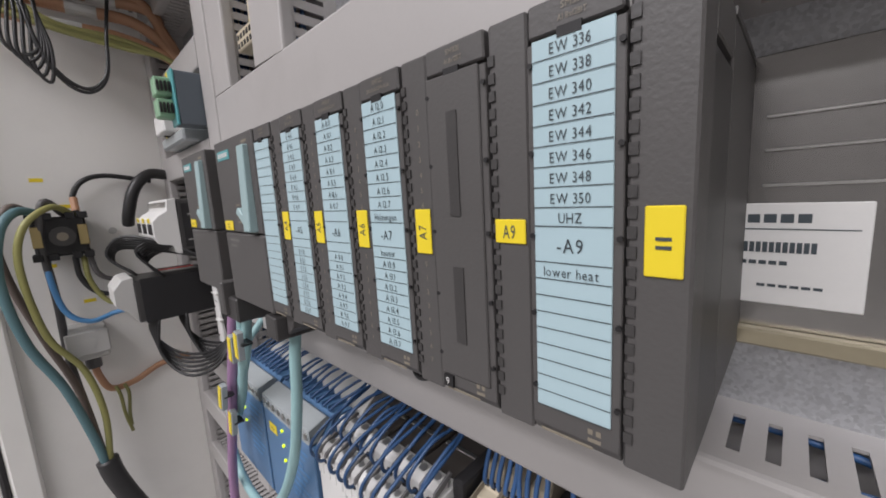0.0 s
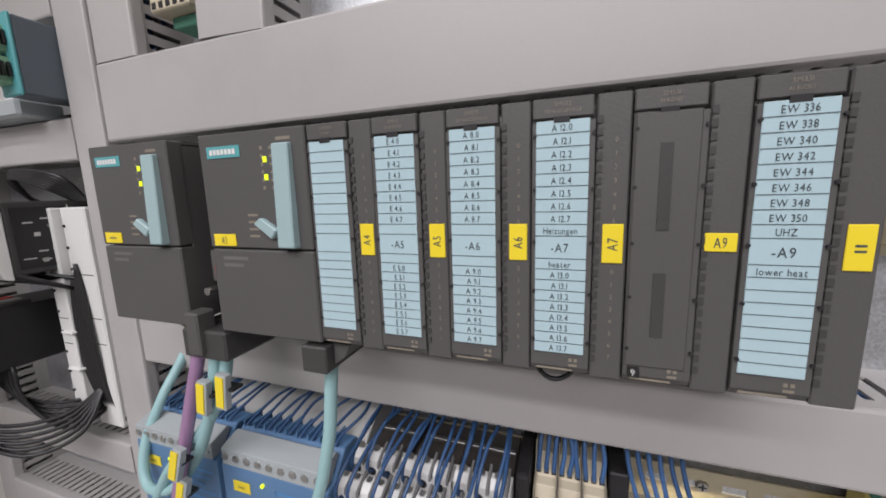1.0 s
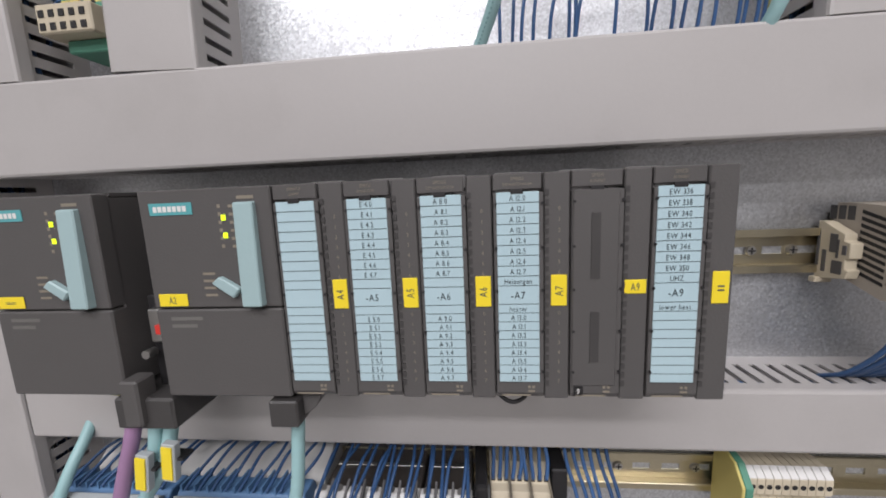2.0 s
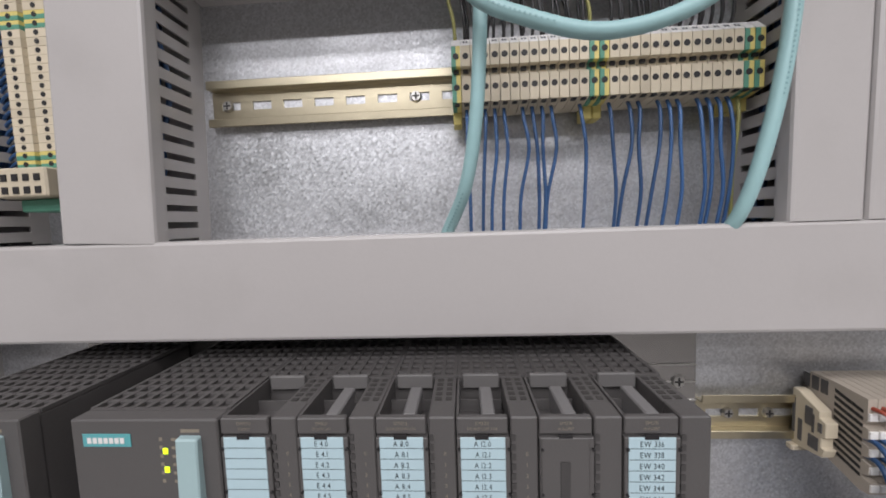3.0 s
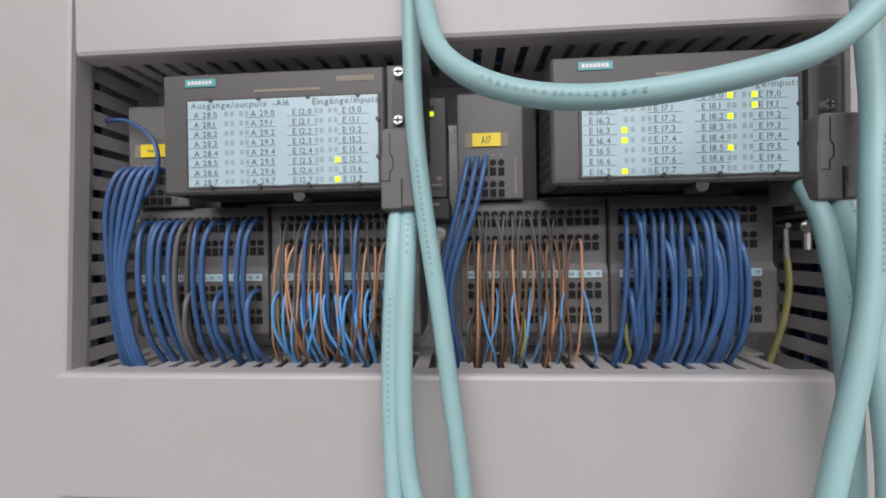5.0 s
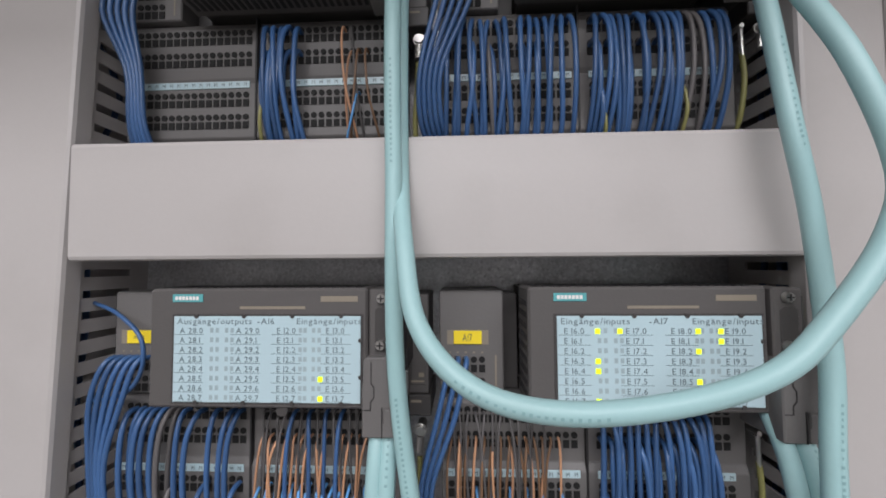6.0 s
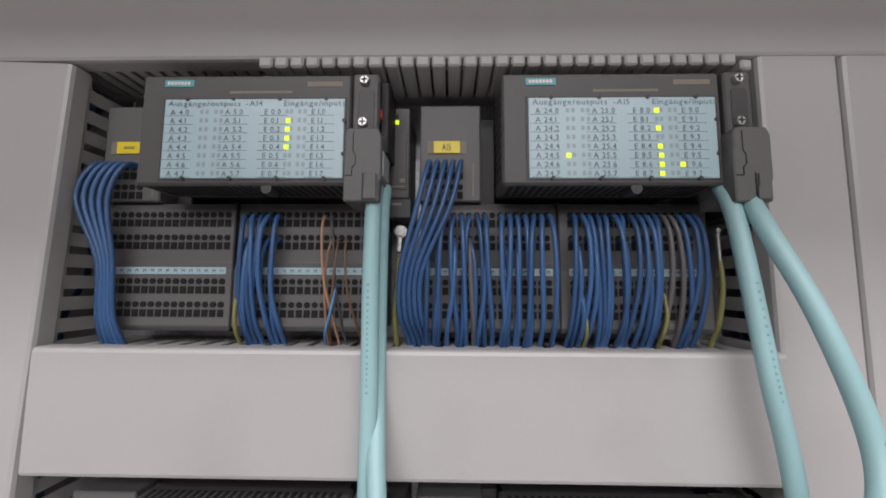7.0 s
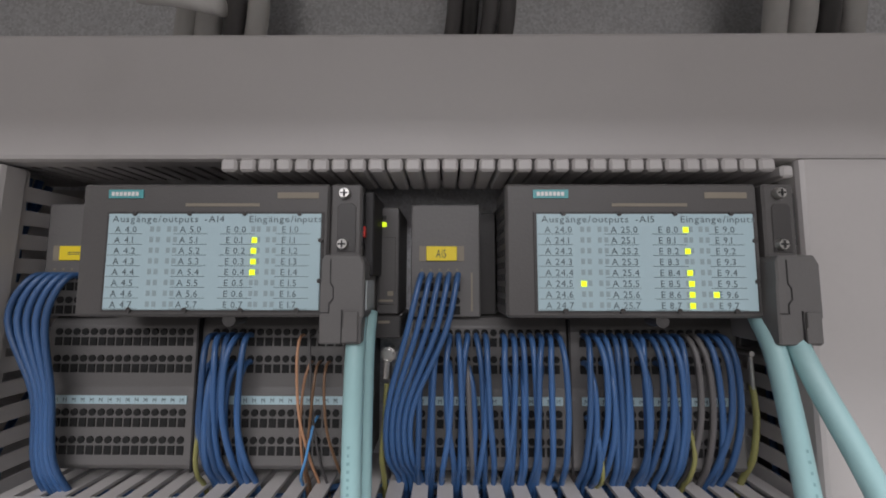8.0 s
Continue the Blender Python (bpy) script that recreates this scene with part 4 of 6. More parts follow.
# upper row, second station
loom(1, 0.0, zd3, [(0, 0, 7, 0, "blue", B, 1), (0, 1, 13, 1, "blue", B, 2), (0, 9, 15, 0, "blue", B, 1), (0, 5, 5, 1, "grey", B, 1),
                   (1, 0, 10, 0, "blue", B, 1), (1, 0, 9, 1, "blue", B, 2), (1, 11, 12, 0, "grey", B, 1), (1, 10, 10, 2, "gnye", 0.0011, 1), (1, 13, 15, 0, "blue", B, 1), (1, 0, 0, 2, "blue", B, 1), (1, 1, 1, 3, "gnye", 0.0011, 1)])
# lower row, first station
loom(0, -0.2258, zd2, [(0, 1, 5, 0, "blue", B, 1), (0, 6, 7, 0, "grey", B, 1), (0, 8, 12, 0, "blue", B, 2), (0, 14, 15, 0, "blue", B, 1), (0, 7, 7, 2, "grey", B, 1), (0, 11, 11, 2, "blue", B, 1), (0, 15, 15, 2, "blue", B, 1),
                      (1, 0, 14, 1, "orange", T, 1), (1, 0, 14, 0, "grey", T, 1), (1, 0, 13, 2, "light", 0.0009, 1), (1, 4, 10, 0, "blue", 0.0012, 2), (1, 2, 14, 3, "brown", T, 2), (1, 0, 0, 2, "gnye", T, 1)])
# lower row, second station
loom(1, -0.2258, zd2, [(0, 0, 11, 0, "grey", T, 1), (0, 0, 12, 1, "brown", T, 1), (0, 1, 13, 1, "orange", T, 2), (0, 1, 13, 2, "light", T, 2), (0, 0, 10, 3, "grey", T, 2), (0, 6, 6, 3, "gnye", 0.0011, 1),
                      (1, 0, 12, 0, "blue", B, 1), (1, 0, 12, 1, "blue", B, 1), (1, 0, 0, 2, "blue", B, 1), (1, 0, 0, 3, "gnye", 0.0011, 1)])
# wires from the heads of the blocks
for si, dz, zd, n in ((0, 0.0, zd3, 5), (1, 0.0, zd3, 5), (0, -0.2258, zd2, 5), (1, -0.2258, zd2, 3)):
    for i in range(n):
        x = XS[si] + 0.0018 + i * HOLE
        if si == 0:
            tx = (-0.0440 if dz == 0 else -0.0590) + i * 0.0022
            wire([(x, -0.038, 2.0015 + dz), (x - 0.003, -0.050, 2.001 + dz), (x - 0.008, -0.054, 1.980 + dz), (tx + 0.002, -0.053, 1.945 + dz), (tx + 0.003, -0.051, 1.915 + dz), (tx + 0.003 + i * 0.0006, -0.046, zd + 0.001), (tx + 0.004 + i * 0.0006, -0.036, zd - 0.015)], "blue", B)
        else:
            tx = XS[1] - 0.013 + i * 0.003
            wire([(x, -0.038, 2.0015 + dz), (x, -0.052, 2.001 + dz), (x - 0.006, -0.056, 1.975 + dz), (tx, -0.054, 1.940 + dz), (tx - 0.001, -0.048, 1.915 + dz), (tx + 0.003, -0.036, zd + 0.001), (tx + 0.004, -0.03, zd - 0.015)], "blue", B)
wire([(-0.070, -0.040, 1.808), (-0.046, -0.050, 1.803), (-0.028, -0.054, 1.790), (-0.027, -0.054, 1.772), (-0.041, -0.050, 1.757), (-0.070, -0.042, 1.750)], "blue", 0.0012)
# earth wires on the lugs
for dz, zd in ((0.0, zd3), (-0.2258, zd2)):
    for si in (0, 1):
        x = XS[si] + 0.1788 if si == 0 else 0.3115
        wire([(x, -0.0440, 1.948 + dz), (x, -0.0450, 1.942 + dz), (x - 0.0005, -0.0460, 1.930 + dz), (x - 0.002, -0.0440, 1.912 + dz), (x - 0.002, -0.036, zd), (x - 0.002, -0.03, zd - 0.015)], "gnye", 0.0015)
        if si == 1:
            lg = thing("earth_lug", (x, -0.044, 1.946 + dz), "bright crimped earth lug on a bare braid", "cable lug", "earth lugs")
            part("eye", rod((x, -0.030, 1.9635 + dz), (x, -0.0455, 1.9635 + dz), 0.0014, 10), M_SCREW, lg)
            part("barrel", rod((x, -0.0440, 1.9620 + dz), (x, -0.0445, 1.9460 + dz), 0.0013, 10), M_SCREW, lg)
# terminals: blue wires below, black ones above
for i in range(TN):
    x = TX0 + (i + 0.5) * tw
    dx, d2 = wr.uniform(-0.005, 0.005), wr.uniform(-0.003, 0.003)
    if TKIND[i] == "earth":
        if i == 29:
            wire([(x, -0.030, 1.500), (x + d2, -0.034, 1.485), (x - 0.003, -0.032, 1.450), (x + dx, -0.026, Z[1][1]), (x + dx, -0.022, 1.400)], "gnye", 0.0013)
        if i in (0, 14):
            wire([(x, -0.030, 1.546), (x - 0.001, -0.034, 1.560), (x - 0.004, -0.034, 1.575), (x - 0.002, -0.028, Z[2][0]), (x, -0.022, 1.612)], "gnye", 0.0013)
        continue
    if i not in (2, 6, 11, 12, 17, 20, 24):
        wire([(x, -0.028, 1.503), (x, -0.034, 1.492), (x + d2, -0.036, 1.470), (x + dx, -0.034, 1.440), (x + dx * 1.2, -0.028, Z[1][1]), (x + dx * 1.2, -0.024, 1.400)], "blue", 0.0013)
    wire([(x, -0.030, 1.545), (x + d2 * 0.5, -0.034, 1.556), (x + d2 - 0.002, -0.034, 1.575), (x + d2 - 0.004, -0.028, Z[2][0]), (x + d2 - 0.004, -0.022, 1.612)], "black", 0.0011)
    if i % 2:
        wire([(x + 0.002, -0.026, 1.545), (x + 0.002 - d2, -0.030, 1.560), (x - dx * 0.5, -0.028, 1.580), (x - dx, -0.024, Z[2][0]), (x - dx, -0.02, 1.612)], "black", 0.0011, into=LOOSE_TOP)

# ---- bracket, terminals and wires at the end of the controller's rail ----
lab = part("rating_plate", box(0.232, 0.279, -0.0097, -0.0087, 1.222, 1.267, 0.0004), M_WHITE, t_rail, "white rating plate on the carrier rail")
bm = bmesh.new()
for z, x0, n, w, h in ((1.2585, 0.236, 5, 0.0042, 0.0038), (1.2455, 0.236, 13, 0.0017, 0.0046), (1.2555, 0.236, 1, 0.040, 0.0005), (1.2400, 0.236, 6, 0.0026, 0.0018), (1.2300, 0.246, 6, 0.0028, 0.0013)):
    for i in range(n):
        bar(bm, x0 + i * w * 1.3, -0.0099, z, w, h)
part("print", bm, M_INK, lab)



def step_terminal(x, w):
    """One slice of a five-tier terminal: a ribbed plate with a stair of clamps and white markers."""
    t = thing("tier_terminal", (x + w / 2, PLATE, 1.236), "pale beige five-tier terminal with white markers and blue wires", "terminal", "tier terminals on the rail")
    o = [(PLATE - 0.006, 1.248), (-0.024, 1.241), (-0.050, 1.232), (-0.056, 1.233)]
    for k in range(4):
        o += [(-0.056 + 0.0008 * k, 1.241 + 0.0118 * k), (-0.051 + 0.0008 * k, 1.242 + 0.0118 * k), (-0.051 + 0.0008 * k, 1.2445 + 0.0118 * k), (-0.055 + 0.0008 * k, 1.2455 + 0.0118 * k)]
    o += [(-0.0525, 1.2965), (-0.030, 1.2985), (-0.012, 1.2985), (PLATE - 0.006, 1.280)]
    part("body", prism(o, x + 0.0002, x + w - 0.0002, axis="x"), M_PALE, t)
    for k in range(5):
        zz = 1.2335 + 0.0118 * k
        part("marker", box(x + 0.0005, x + w - 0.0005, -0.0572 + 0.0008 * k, -0.0535 + 0.0008 * k, zz + 0.0012, zz + 0.0062, 0.0003), M_WHITE, t, "white marker")
    return t


M_PALE = material("pale_beige_terminal_plastic", (0.38, 0.335, 0.28), 0.5, vary=0.08, rand=0.05)
TW = 0.0062
for i in range(12):
    st = step_terminal(0.388 + i * TW, TW)
    if i == 0:
        # open side of the first slice: slanting ribs, the pockets dark slabs for their shade
        for k in range(10):
            zz = 1.2415 + 0.0049 * k
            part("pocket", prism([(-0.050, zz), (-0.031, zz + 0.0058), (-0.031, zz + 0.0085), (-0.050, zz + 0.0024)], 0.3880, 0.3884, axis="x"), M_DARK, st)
        # three more pockets, shade laid on as grey slabs
        for k in range(3):
            part("pocket", prism([(-0.026 + 0.007 * k, 1.286), (-0.0205 + 0.007 * k, 1.286), (-0.0205 + 0.007 * k, 1.2965), (-0.026 + 0.007 * k, 1.2965)], 0.3880, 0.3884, axis="x"), M_GREYW, st)
ec = thing("end_clamp", (0.383, PLATE, 1.240), "beige plastic end clamp on the rail", "end clamp", "terminals on the rail")
part("body", prism([(PLATE - 0.006, 1.2395), (-0.016, 1.2405), (-0.034, 1.2435), (-0.036, 1.250), (-0.033, 1.2505), (-0.033, 1.258), (-0.036, 1.259), (-0.036, 1.270), (-0.031, 1.2715), (-0.031, 1.2765), (-0.020, 1.2815), (-0.014, 1.2845), (PLATE - 0.006, 1.2850)], 0.3785, 0.3872, axis="x", bevel=0.0005), M_BEIGE, ec)
part("foot", box(0.3745, 0.3872, -0.015, -0.009, 1.2365, 1.2410, 0.0006), M_BEIGE, ec)
# pockets: thin slabs in wire grey that paint in the shading
for k, (y0, z0, y1, z1) in enumerate(((-0.012, 1.250, -0.0095, 1.278), (-0.018, 1.246, -0.0145, 1.263), (-0.026, 1.262, -0.020, 1.276), (-0.031, 1.246, -0.023, 1.256), (-0.0275, 1.258, -0.0255, 1.272), (-0.0335, 1.261, -0.030, 1.268))):
    part("pocket", box(0.3780, 0.3788, y0, y1, z0, z1, 0.0003), M_GREYW, ec)
for i in range(36):
    x = 0.391 + (i % 12) * TW
    k = i // 12
    z = 1.2445 + 0.0118 * (k + 1)
    kind = "red" if k == 2 and i % 12 < 8 else "blue"
    dx = wr.uniform(-0.004, 0.004) - 0.010
    if kind == "red":
        wire([(x, -0.048, z + 0.010), (x + 0.001, -0.058, z + 0.010), (x + 0.006, -0.061, z + 0.006), (x + 0.012, -0.052, z + 0.004)], "red", 0.0014)
        continue
    wire([(x, -0.046, z), (x - 0.0005, -0.060, z - 0.001), (x + dx * 0.2, -0.068 - 0.003 * k, z - 0.018), (x + dx * 0.7, -0.064 - 0.003 * k, 1.205), (x + dx * 1.4, -0.048, 1.178), (x + dx * 1.9, -0.030, 1.165), (x + dx * 2.1, -0.026, 1.15)], "blue", 0.0017, into=LOOSE_LOW)

# ---- upright column of beige terminals ----


def column_terminal(z, h, kind):
    t = thing("terminal_block", (-0.185, 0, z), "green and yellow striped earth terminal" if kind == "earth" else "beige two-tier terminal in an upright column", "terminal", "terminals of the upright column")
    o = [(-0.212, PLATE - 0.008), (-0.209, -0.028), (-0.203, -0.0405), (-0.1885, -0.0405), (-0.1875, -0.036), (-0.1850, -0.036), (-0.1840, -0.0405), (-0.168, -0.0405), (-0.163, -0.028), (-0.160, PLATE - 0.008)]
    if kind == "earth":
        part("body", prism(o, z, z + h * 0.5, axis="z"), M_TGREEN, t)
        part("stripe", prism(o, z + h * 0.5, z + h - 0.0003, axis="z"), M_TYEL, t)
    else:
        part("body", prism(o, z, z + h - 0.0003, axis="z"), M_BEIGE, t)
    # clamp holes: black discs in place of the shade inside
    for x in (-0.196, -0.176):
        part("clamp_hole", rod((x, -0.0404, z + h / 2), (x, -0.0408, z + h / 2), 0.0019, 8), M_DARK, t)


for i in range(46):
    column_terminal(1.472 + i * 0.0062, 0.0062, "earth" if i in (0, 1, 16, 17, 32, 33) else "feed")
eb = thing("end_clamp", (-0.185, 0, 1.443), "beige plastic end clamp below the terminal column", "end clamp", "terminals of the upright column")
part("body", box(-0.214, -0.168, -0.052, PLATE, 1.450, 1.471, 0.0012), M_BEIGE, eb)
bm = bmesh.new()
# openings: black slips laid on for shade
for i in range(5):
    for k in range(2):
        box(-0.211 + i * 0.0085, -0.2065 + i * 0.0085, -0.0526, -0.0518, 1.4525 + k * 0.009, 1.4575 + k * 0.009, bm=bm)
part("clamp_opening", bm, M_DARK, eb)["kind"] = "stuff"
part("foot", box(-0.205, -0.165, -0.04, PLATE, 1.440, 1.4495, 0.001), M_TGREEN, eb, "green foot")
for i in range(40):
    z = 1.48 + i * 0.0065
    wire([(-0.212, -0.02, z), (-0.220, -0.026, z), (-0.232, -0.024, z - 0.008), (-0.246, -0.02, z - 0.03)], "blue", 0.0013, into=LOOSE_COLUMN)
duct(Z[1][1], 2.05, -0.281, -0.226, upright=True)

# ---- thick cables above the top duct ----
for i, (x, r, mat) in enumerate(((0.000, 0.006, M_LGREY), (0.014, 0.007, M_LGREY), (0.030, 0.006, M_GREYW), (0.042, 0.006, M_LGREY), (0.160, 0.005, M_GREYW), (0.170, 0.005, M_BLACK), (0.180, 0.005, M_GREYW), (0.191, 0.005, M_GREYW), (0.350, 0.006, M_LGREY), (0.364, 0.007, M_LGREY), (0.380, 0.006, M_GREYW), (0.395, 0.006, M_LGREY))):
    cable([(x, -0.02, 2.09), (x, -0.026, 2.13), (x + 0.004, -0.03, 2.18), (x + 0.012 * (i % 3 - 1), -0.028, 2.30)], r, mat, "thick grey cable rising behind the top duct", group="cables at the top", name="cable")
cable([(-0.012, -0.045, 2.158), (0.010, -0.048, 2.154), (0.035, -0.045, 2.150)], 0.005, M_WHITE, "white cable end lying behind the top duct", group="cables at the top", name="cable")
# the comb of open duct fingers under the top lid
comb = thing("finger_comb", (0.19, -0.06, Z[4][0]), "row of grey rounded duct fingers below the top lid", "cable duct")
for i in range(30):
    x = 0.0512 + i * 0.00875
    part("finger", box(x, x + 0.0075, -0.0660, -0.030, Z[4][0] - 0.0068, Z[4][0] - 0.0005, 0.0011), M_DUCT, comb)
part("finger", box(0.3145, 0.3205, -0.0660, -0.030, Z[4][0] - 0.0098, Z[4][0] - 0.0040, 0.0011), M_DUCT, comb)

# ---- plugs and cables under the controller ----
pg = thing("bus_plug", (-0.09, -0.09, 1.17), "dark grey bus plugs seated between the processor modules", "bus plug", "plugs of the controller")
part("body", box(-0.1015, -0.083, -0.112, -0.04, 1.178, 1.262, 0.001), M_DARK, pg)
part("shell", box(-0.0985, -0.0865, -0.1165, -0.111, 1.232, 1.254, 0.001), M_SCREW, pg, "bright metal plug shell")
part("switch", box(-0.0930, -0.0885, -0.1180, -0.116, 1.238, 1.244), M_RED, pg, "red switch")
part("screw", rod((-0.0985, -0.115, 1.226), (-0.0985, -0.122, 1.226), 0.0028, 10), M_SCREW, pg)
part("collar", box(-0.118, -0.078, -0.130, -0.085, 1.180, 1.201, 0.0015), M_ANTH2, pg, "dark grey strain relief")
part("cover", box(-0.108, -0.096, -0.134, -0.12, 1.184, 1.214, 0.0012), M_ANTH, pg)
p2 = thing("bus_plug", (0.0, -0.11, 1.18), "dark grey bus plug below the first signal module", "bus plug", "plugs of the controller")
part("body", box(-0.016, 0.002, -0.130, -0.085, 1.183, 1.2, 0.001), M_ANTH2, p2)
part("latch", prism([(0.002, 1.200), (0.014, 1.200), (0.010, 1.192), (0.002, 1.186)], -0.122, -0.09, bevel=0.0005), M_ANTH, p2)
cable([(-0.112, -0.122, 1.19), (-0.116, -0.124, 1.17), (-0.130, -0.125, 1.130), (-0.155, -0.128, 1.05), (-0.178, -0.130, 0.96), (-0.19, -0.13, 0.80)], 0.0046, M_PURPLE, "thick purple bus cable below the controller")
cable([(-0.100, -0.120, 1.19), (-0.103, -0.121, 1.165), (-0.112, -0.121, 1.135), (-0.138, -0.119, 1.088), (-0.176, -0.117, 1.048), (-0.216, -0.113, 1.036), (-0.229, -0.104, 1.064), (-0.224, -0.086, 1.105), (-0.2258, -0.060, 1.135), (-0.24, -0.035, 1.16)], 0.0043)
cable([(-0.006, -0.112, 1.195), (-0.008, -0.115, 1.165), (-0.013, -0.116, 1.125), (-0.030, -0.117, 1.070), (-0.065, -0.118, 1.015), (-0.118, -0.118, 0.972), (-0.175, -0.118, 0.968), (-0.208, -0.118, 1.000), (-0.180, -0.118, 1.060), (-0.130, -0.119, 1.110), (-0.100, -0.120, 1.150), (-0.088, -0.119, 1.19)], 0.0043)
for (x, y, z), (dx, dz), n in (((-0.107, -0.131, 1.152), (0.004, 0.026), 0), ((-0.087, -0.131, 1.160), (0.003, 0.026), 1), ((-0.138, -0.138, 1.097), (0.010, 0.028), 2), ((-0.150, -0.130, 1.060), (0.010, 0.03), 3)):
    tg = thing("cable_tag", (x, y, z), "yellow cable tag in a clear carrier tied to a bus cable", "cable tag", "tags on the bus cables")
    o = [(x - 0.0045, z - 0.014), (x + 0.0045, z - 0.015), (x + 0.0045 + dx, z - 0.015 + dz), (x - 0.0045 + dx, z - 0.014 + dz)]
    part("carrier", prism(o, y - 0.001, y + 0.004, bevel=0.0004), M_CLEAR, tg)
    k = 0.75
    o2 = [(x + (a - x) * k, z + (b - z) * 0.85) for a, b in o]
    part("insert", prism(o2, y - 0.0018, y - 0.0008), M_YEL, tg, "yellow printed insert")
    part("tie", box(x - 0.004, x + 0.010, y + 0.001, y + 0.010, z - 0.001, z + 0.001), M_BLACK, tg)
wire([(0.118, -0.100, 1.206), (0.122, -0.110, 1.196), (0.130, -0.114, 1.192), (0.139, -0.110, 1.195), (0.144, -0.098, 1.204)], "black", 0.0013)
wire([(-0.172, -0.095, 1.206), (-0.160, -0.105, 1.195), (-0.135, -0.106, 1.190), (-0.112, -0.100, 1.198)], "gnye", 0.0013)
wire([(-0.168, -0.090, 1.206), (-0.155, -0.100, 1.198), (-0.130, -0.102, 1.194), (-0.110, -0.096, 1.200)], "black", 0.0013)

# ---- devices below the controller ----
ledge = thing("terminal_shelf", (-0.07, -0.02, 1.10), "light grey cover plate behind the relay units", "cover plate")
part("plate", prism([(-0.0545, 1.02), (-0.0545, 1.079), (-0.050, 1.083), (-0.014, 1.108), (PLATE, 1.108), (PLATE, 1.02)], -0.245, -0.024, axis="x", bevel=0.0008), M_LGREY, ledge)


def relay_unit(x0, x1, ztop):
    u = thing("relay_unit", ((x0 + x1) / 2, -0.05, 0.96), "blue relay unit with a row of clear-covered screw clamps", "relay unit", "relay units")
    part("body", prism([(-0.056, 0.96), (-0.098, 0.96), (-0.1005, 0.965), (-0.1005, ztop - 0.020), (-0.092, ztop - 0.018), (-0.076, ztop), (-0.060, ztop), (-0.056, ztop - 0.006)], x0, x1, axis="x", bevel=0.0008), M_BLUEBOX, u)
    part("clamp_cover", prism([(-0.1015, ztop - 0.019), (-0.1015, ztop - 0.004), (-0.084, ztop + 0.002), (-0.080, ztop - 0.002), (-0.093, ztop - 0.018)], x0 + 0.003, x1 - 0.003, axis="x", bevel=0.0006), M_CLEAR, u, "cloudy clear clamp cover")
    n = 9
    for i in range(n):
        x = x0 + 0.008 + (x1 - x0 - 0.016) * i / (n - 1)
        part("clamp_screw", rod((x, -0.1008, ztop - 0.0105), (x, -0.1030, ztop - 0.0105), 0.0030, 10), M_SCREW, u)
        part("comb", box(x - 0.0052, x - 0.0038, -0.077, -0.057, ztop - 0.002, ztop + 0.005), M_BLUEBOX, u)
        wire([(x, -0.078, ztop + 0.002), (x + 0.002, -0.068, ztop + 0.007), (x + wr.uniform(0.004, 0.014), -0.050, ztop + 0.016), (x + wr.uniform(0.01, 0.022), -0.034, 1.112), (x + 0.015, -0.025, 1.135)], "blue", 0.0014, into=LOOSE_LOW)
    tag(u, x0 + 0.012, x0 + 0.030, -0.1007, ztop - 0.042, ztop - 0.032, "", bars=True)
    for k in range(3):
        part("lamp", rod((x0 + 0.044, -0.1003, ztop - 0.030 - k * 0.016), (x0 + 0.044, -0.1022, ztop - 0.030 - k * 0.016), 0.0016, 10), M_LED, u, "lit yellow-green lamp")
    bm = bmesh.new()
    for k in range(9):
        bar(bm, x0 + 0.056, -0.1008, ztop - 0.034 - k * 0.007, 0.040 - 0.006 * (k % 3), 0.0022)
        bar(bm, x0 + 0.056 + (k * 13 % 30) * 0.001, -0.1008, ztop - 0.038 - k * 0.007, 0.0015, 0.006)
    part("print", bm, M_LBLUE, u)


relay_unit(-0.245, -0.144, 1.088)
relay_unit(-0.138, -0.030, 1.088)


M_BROWNBOX = material("dark_brown_relay_plastic", (0.060, 0.052, 0.047), 0.45, vary=0.15)


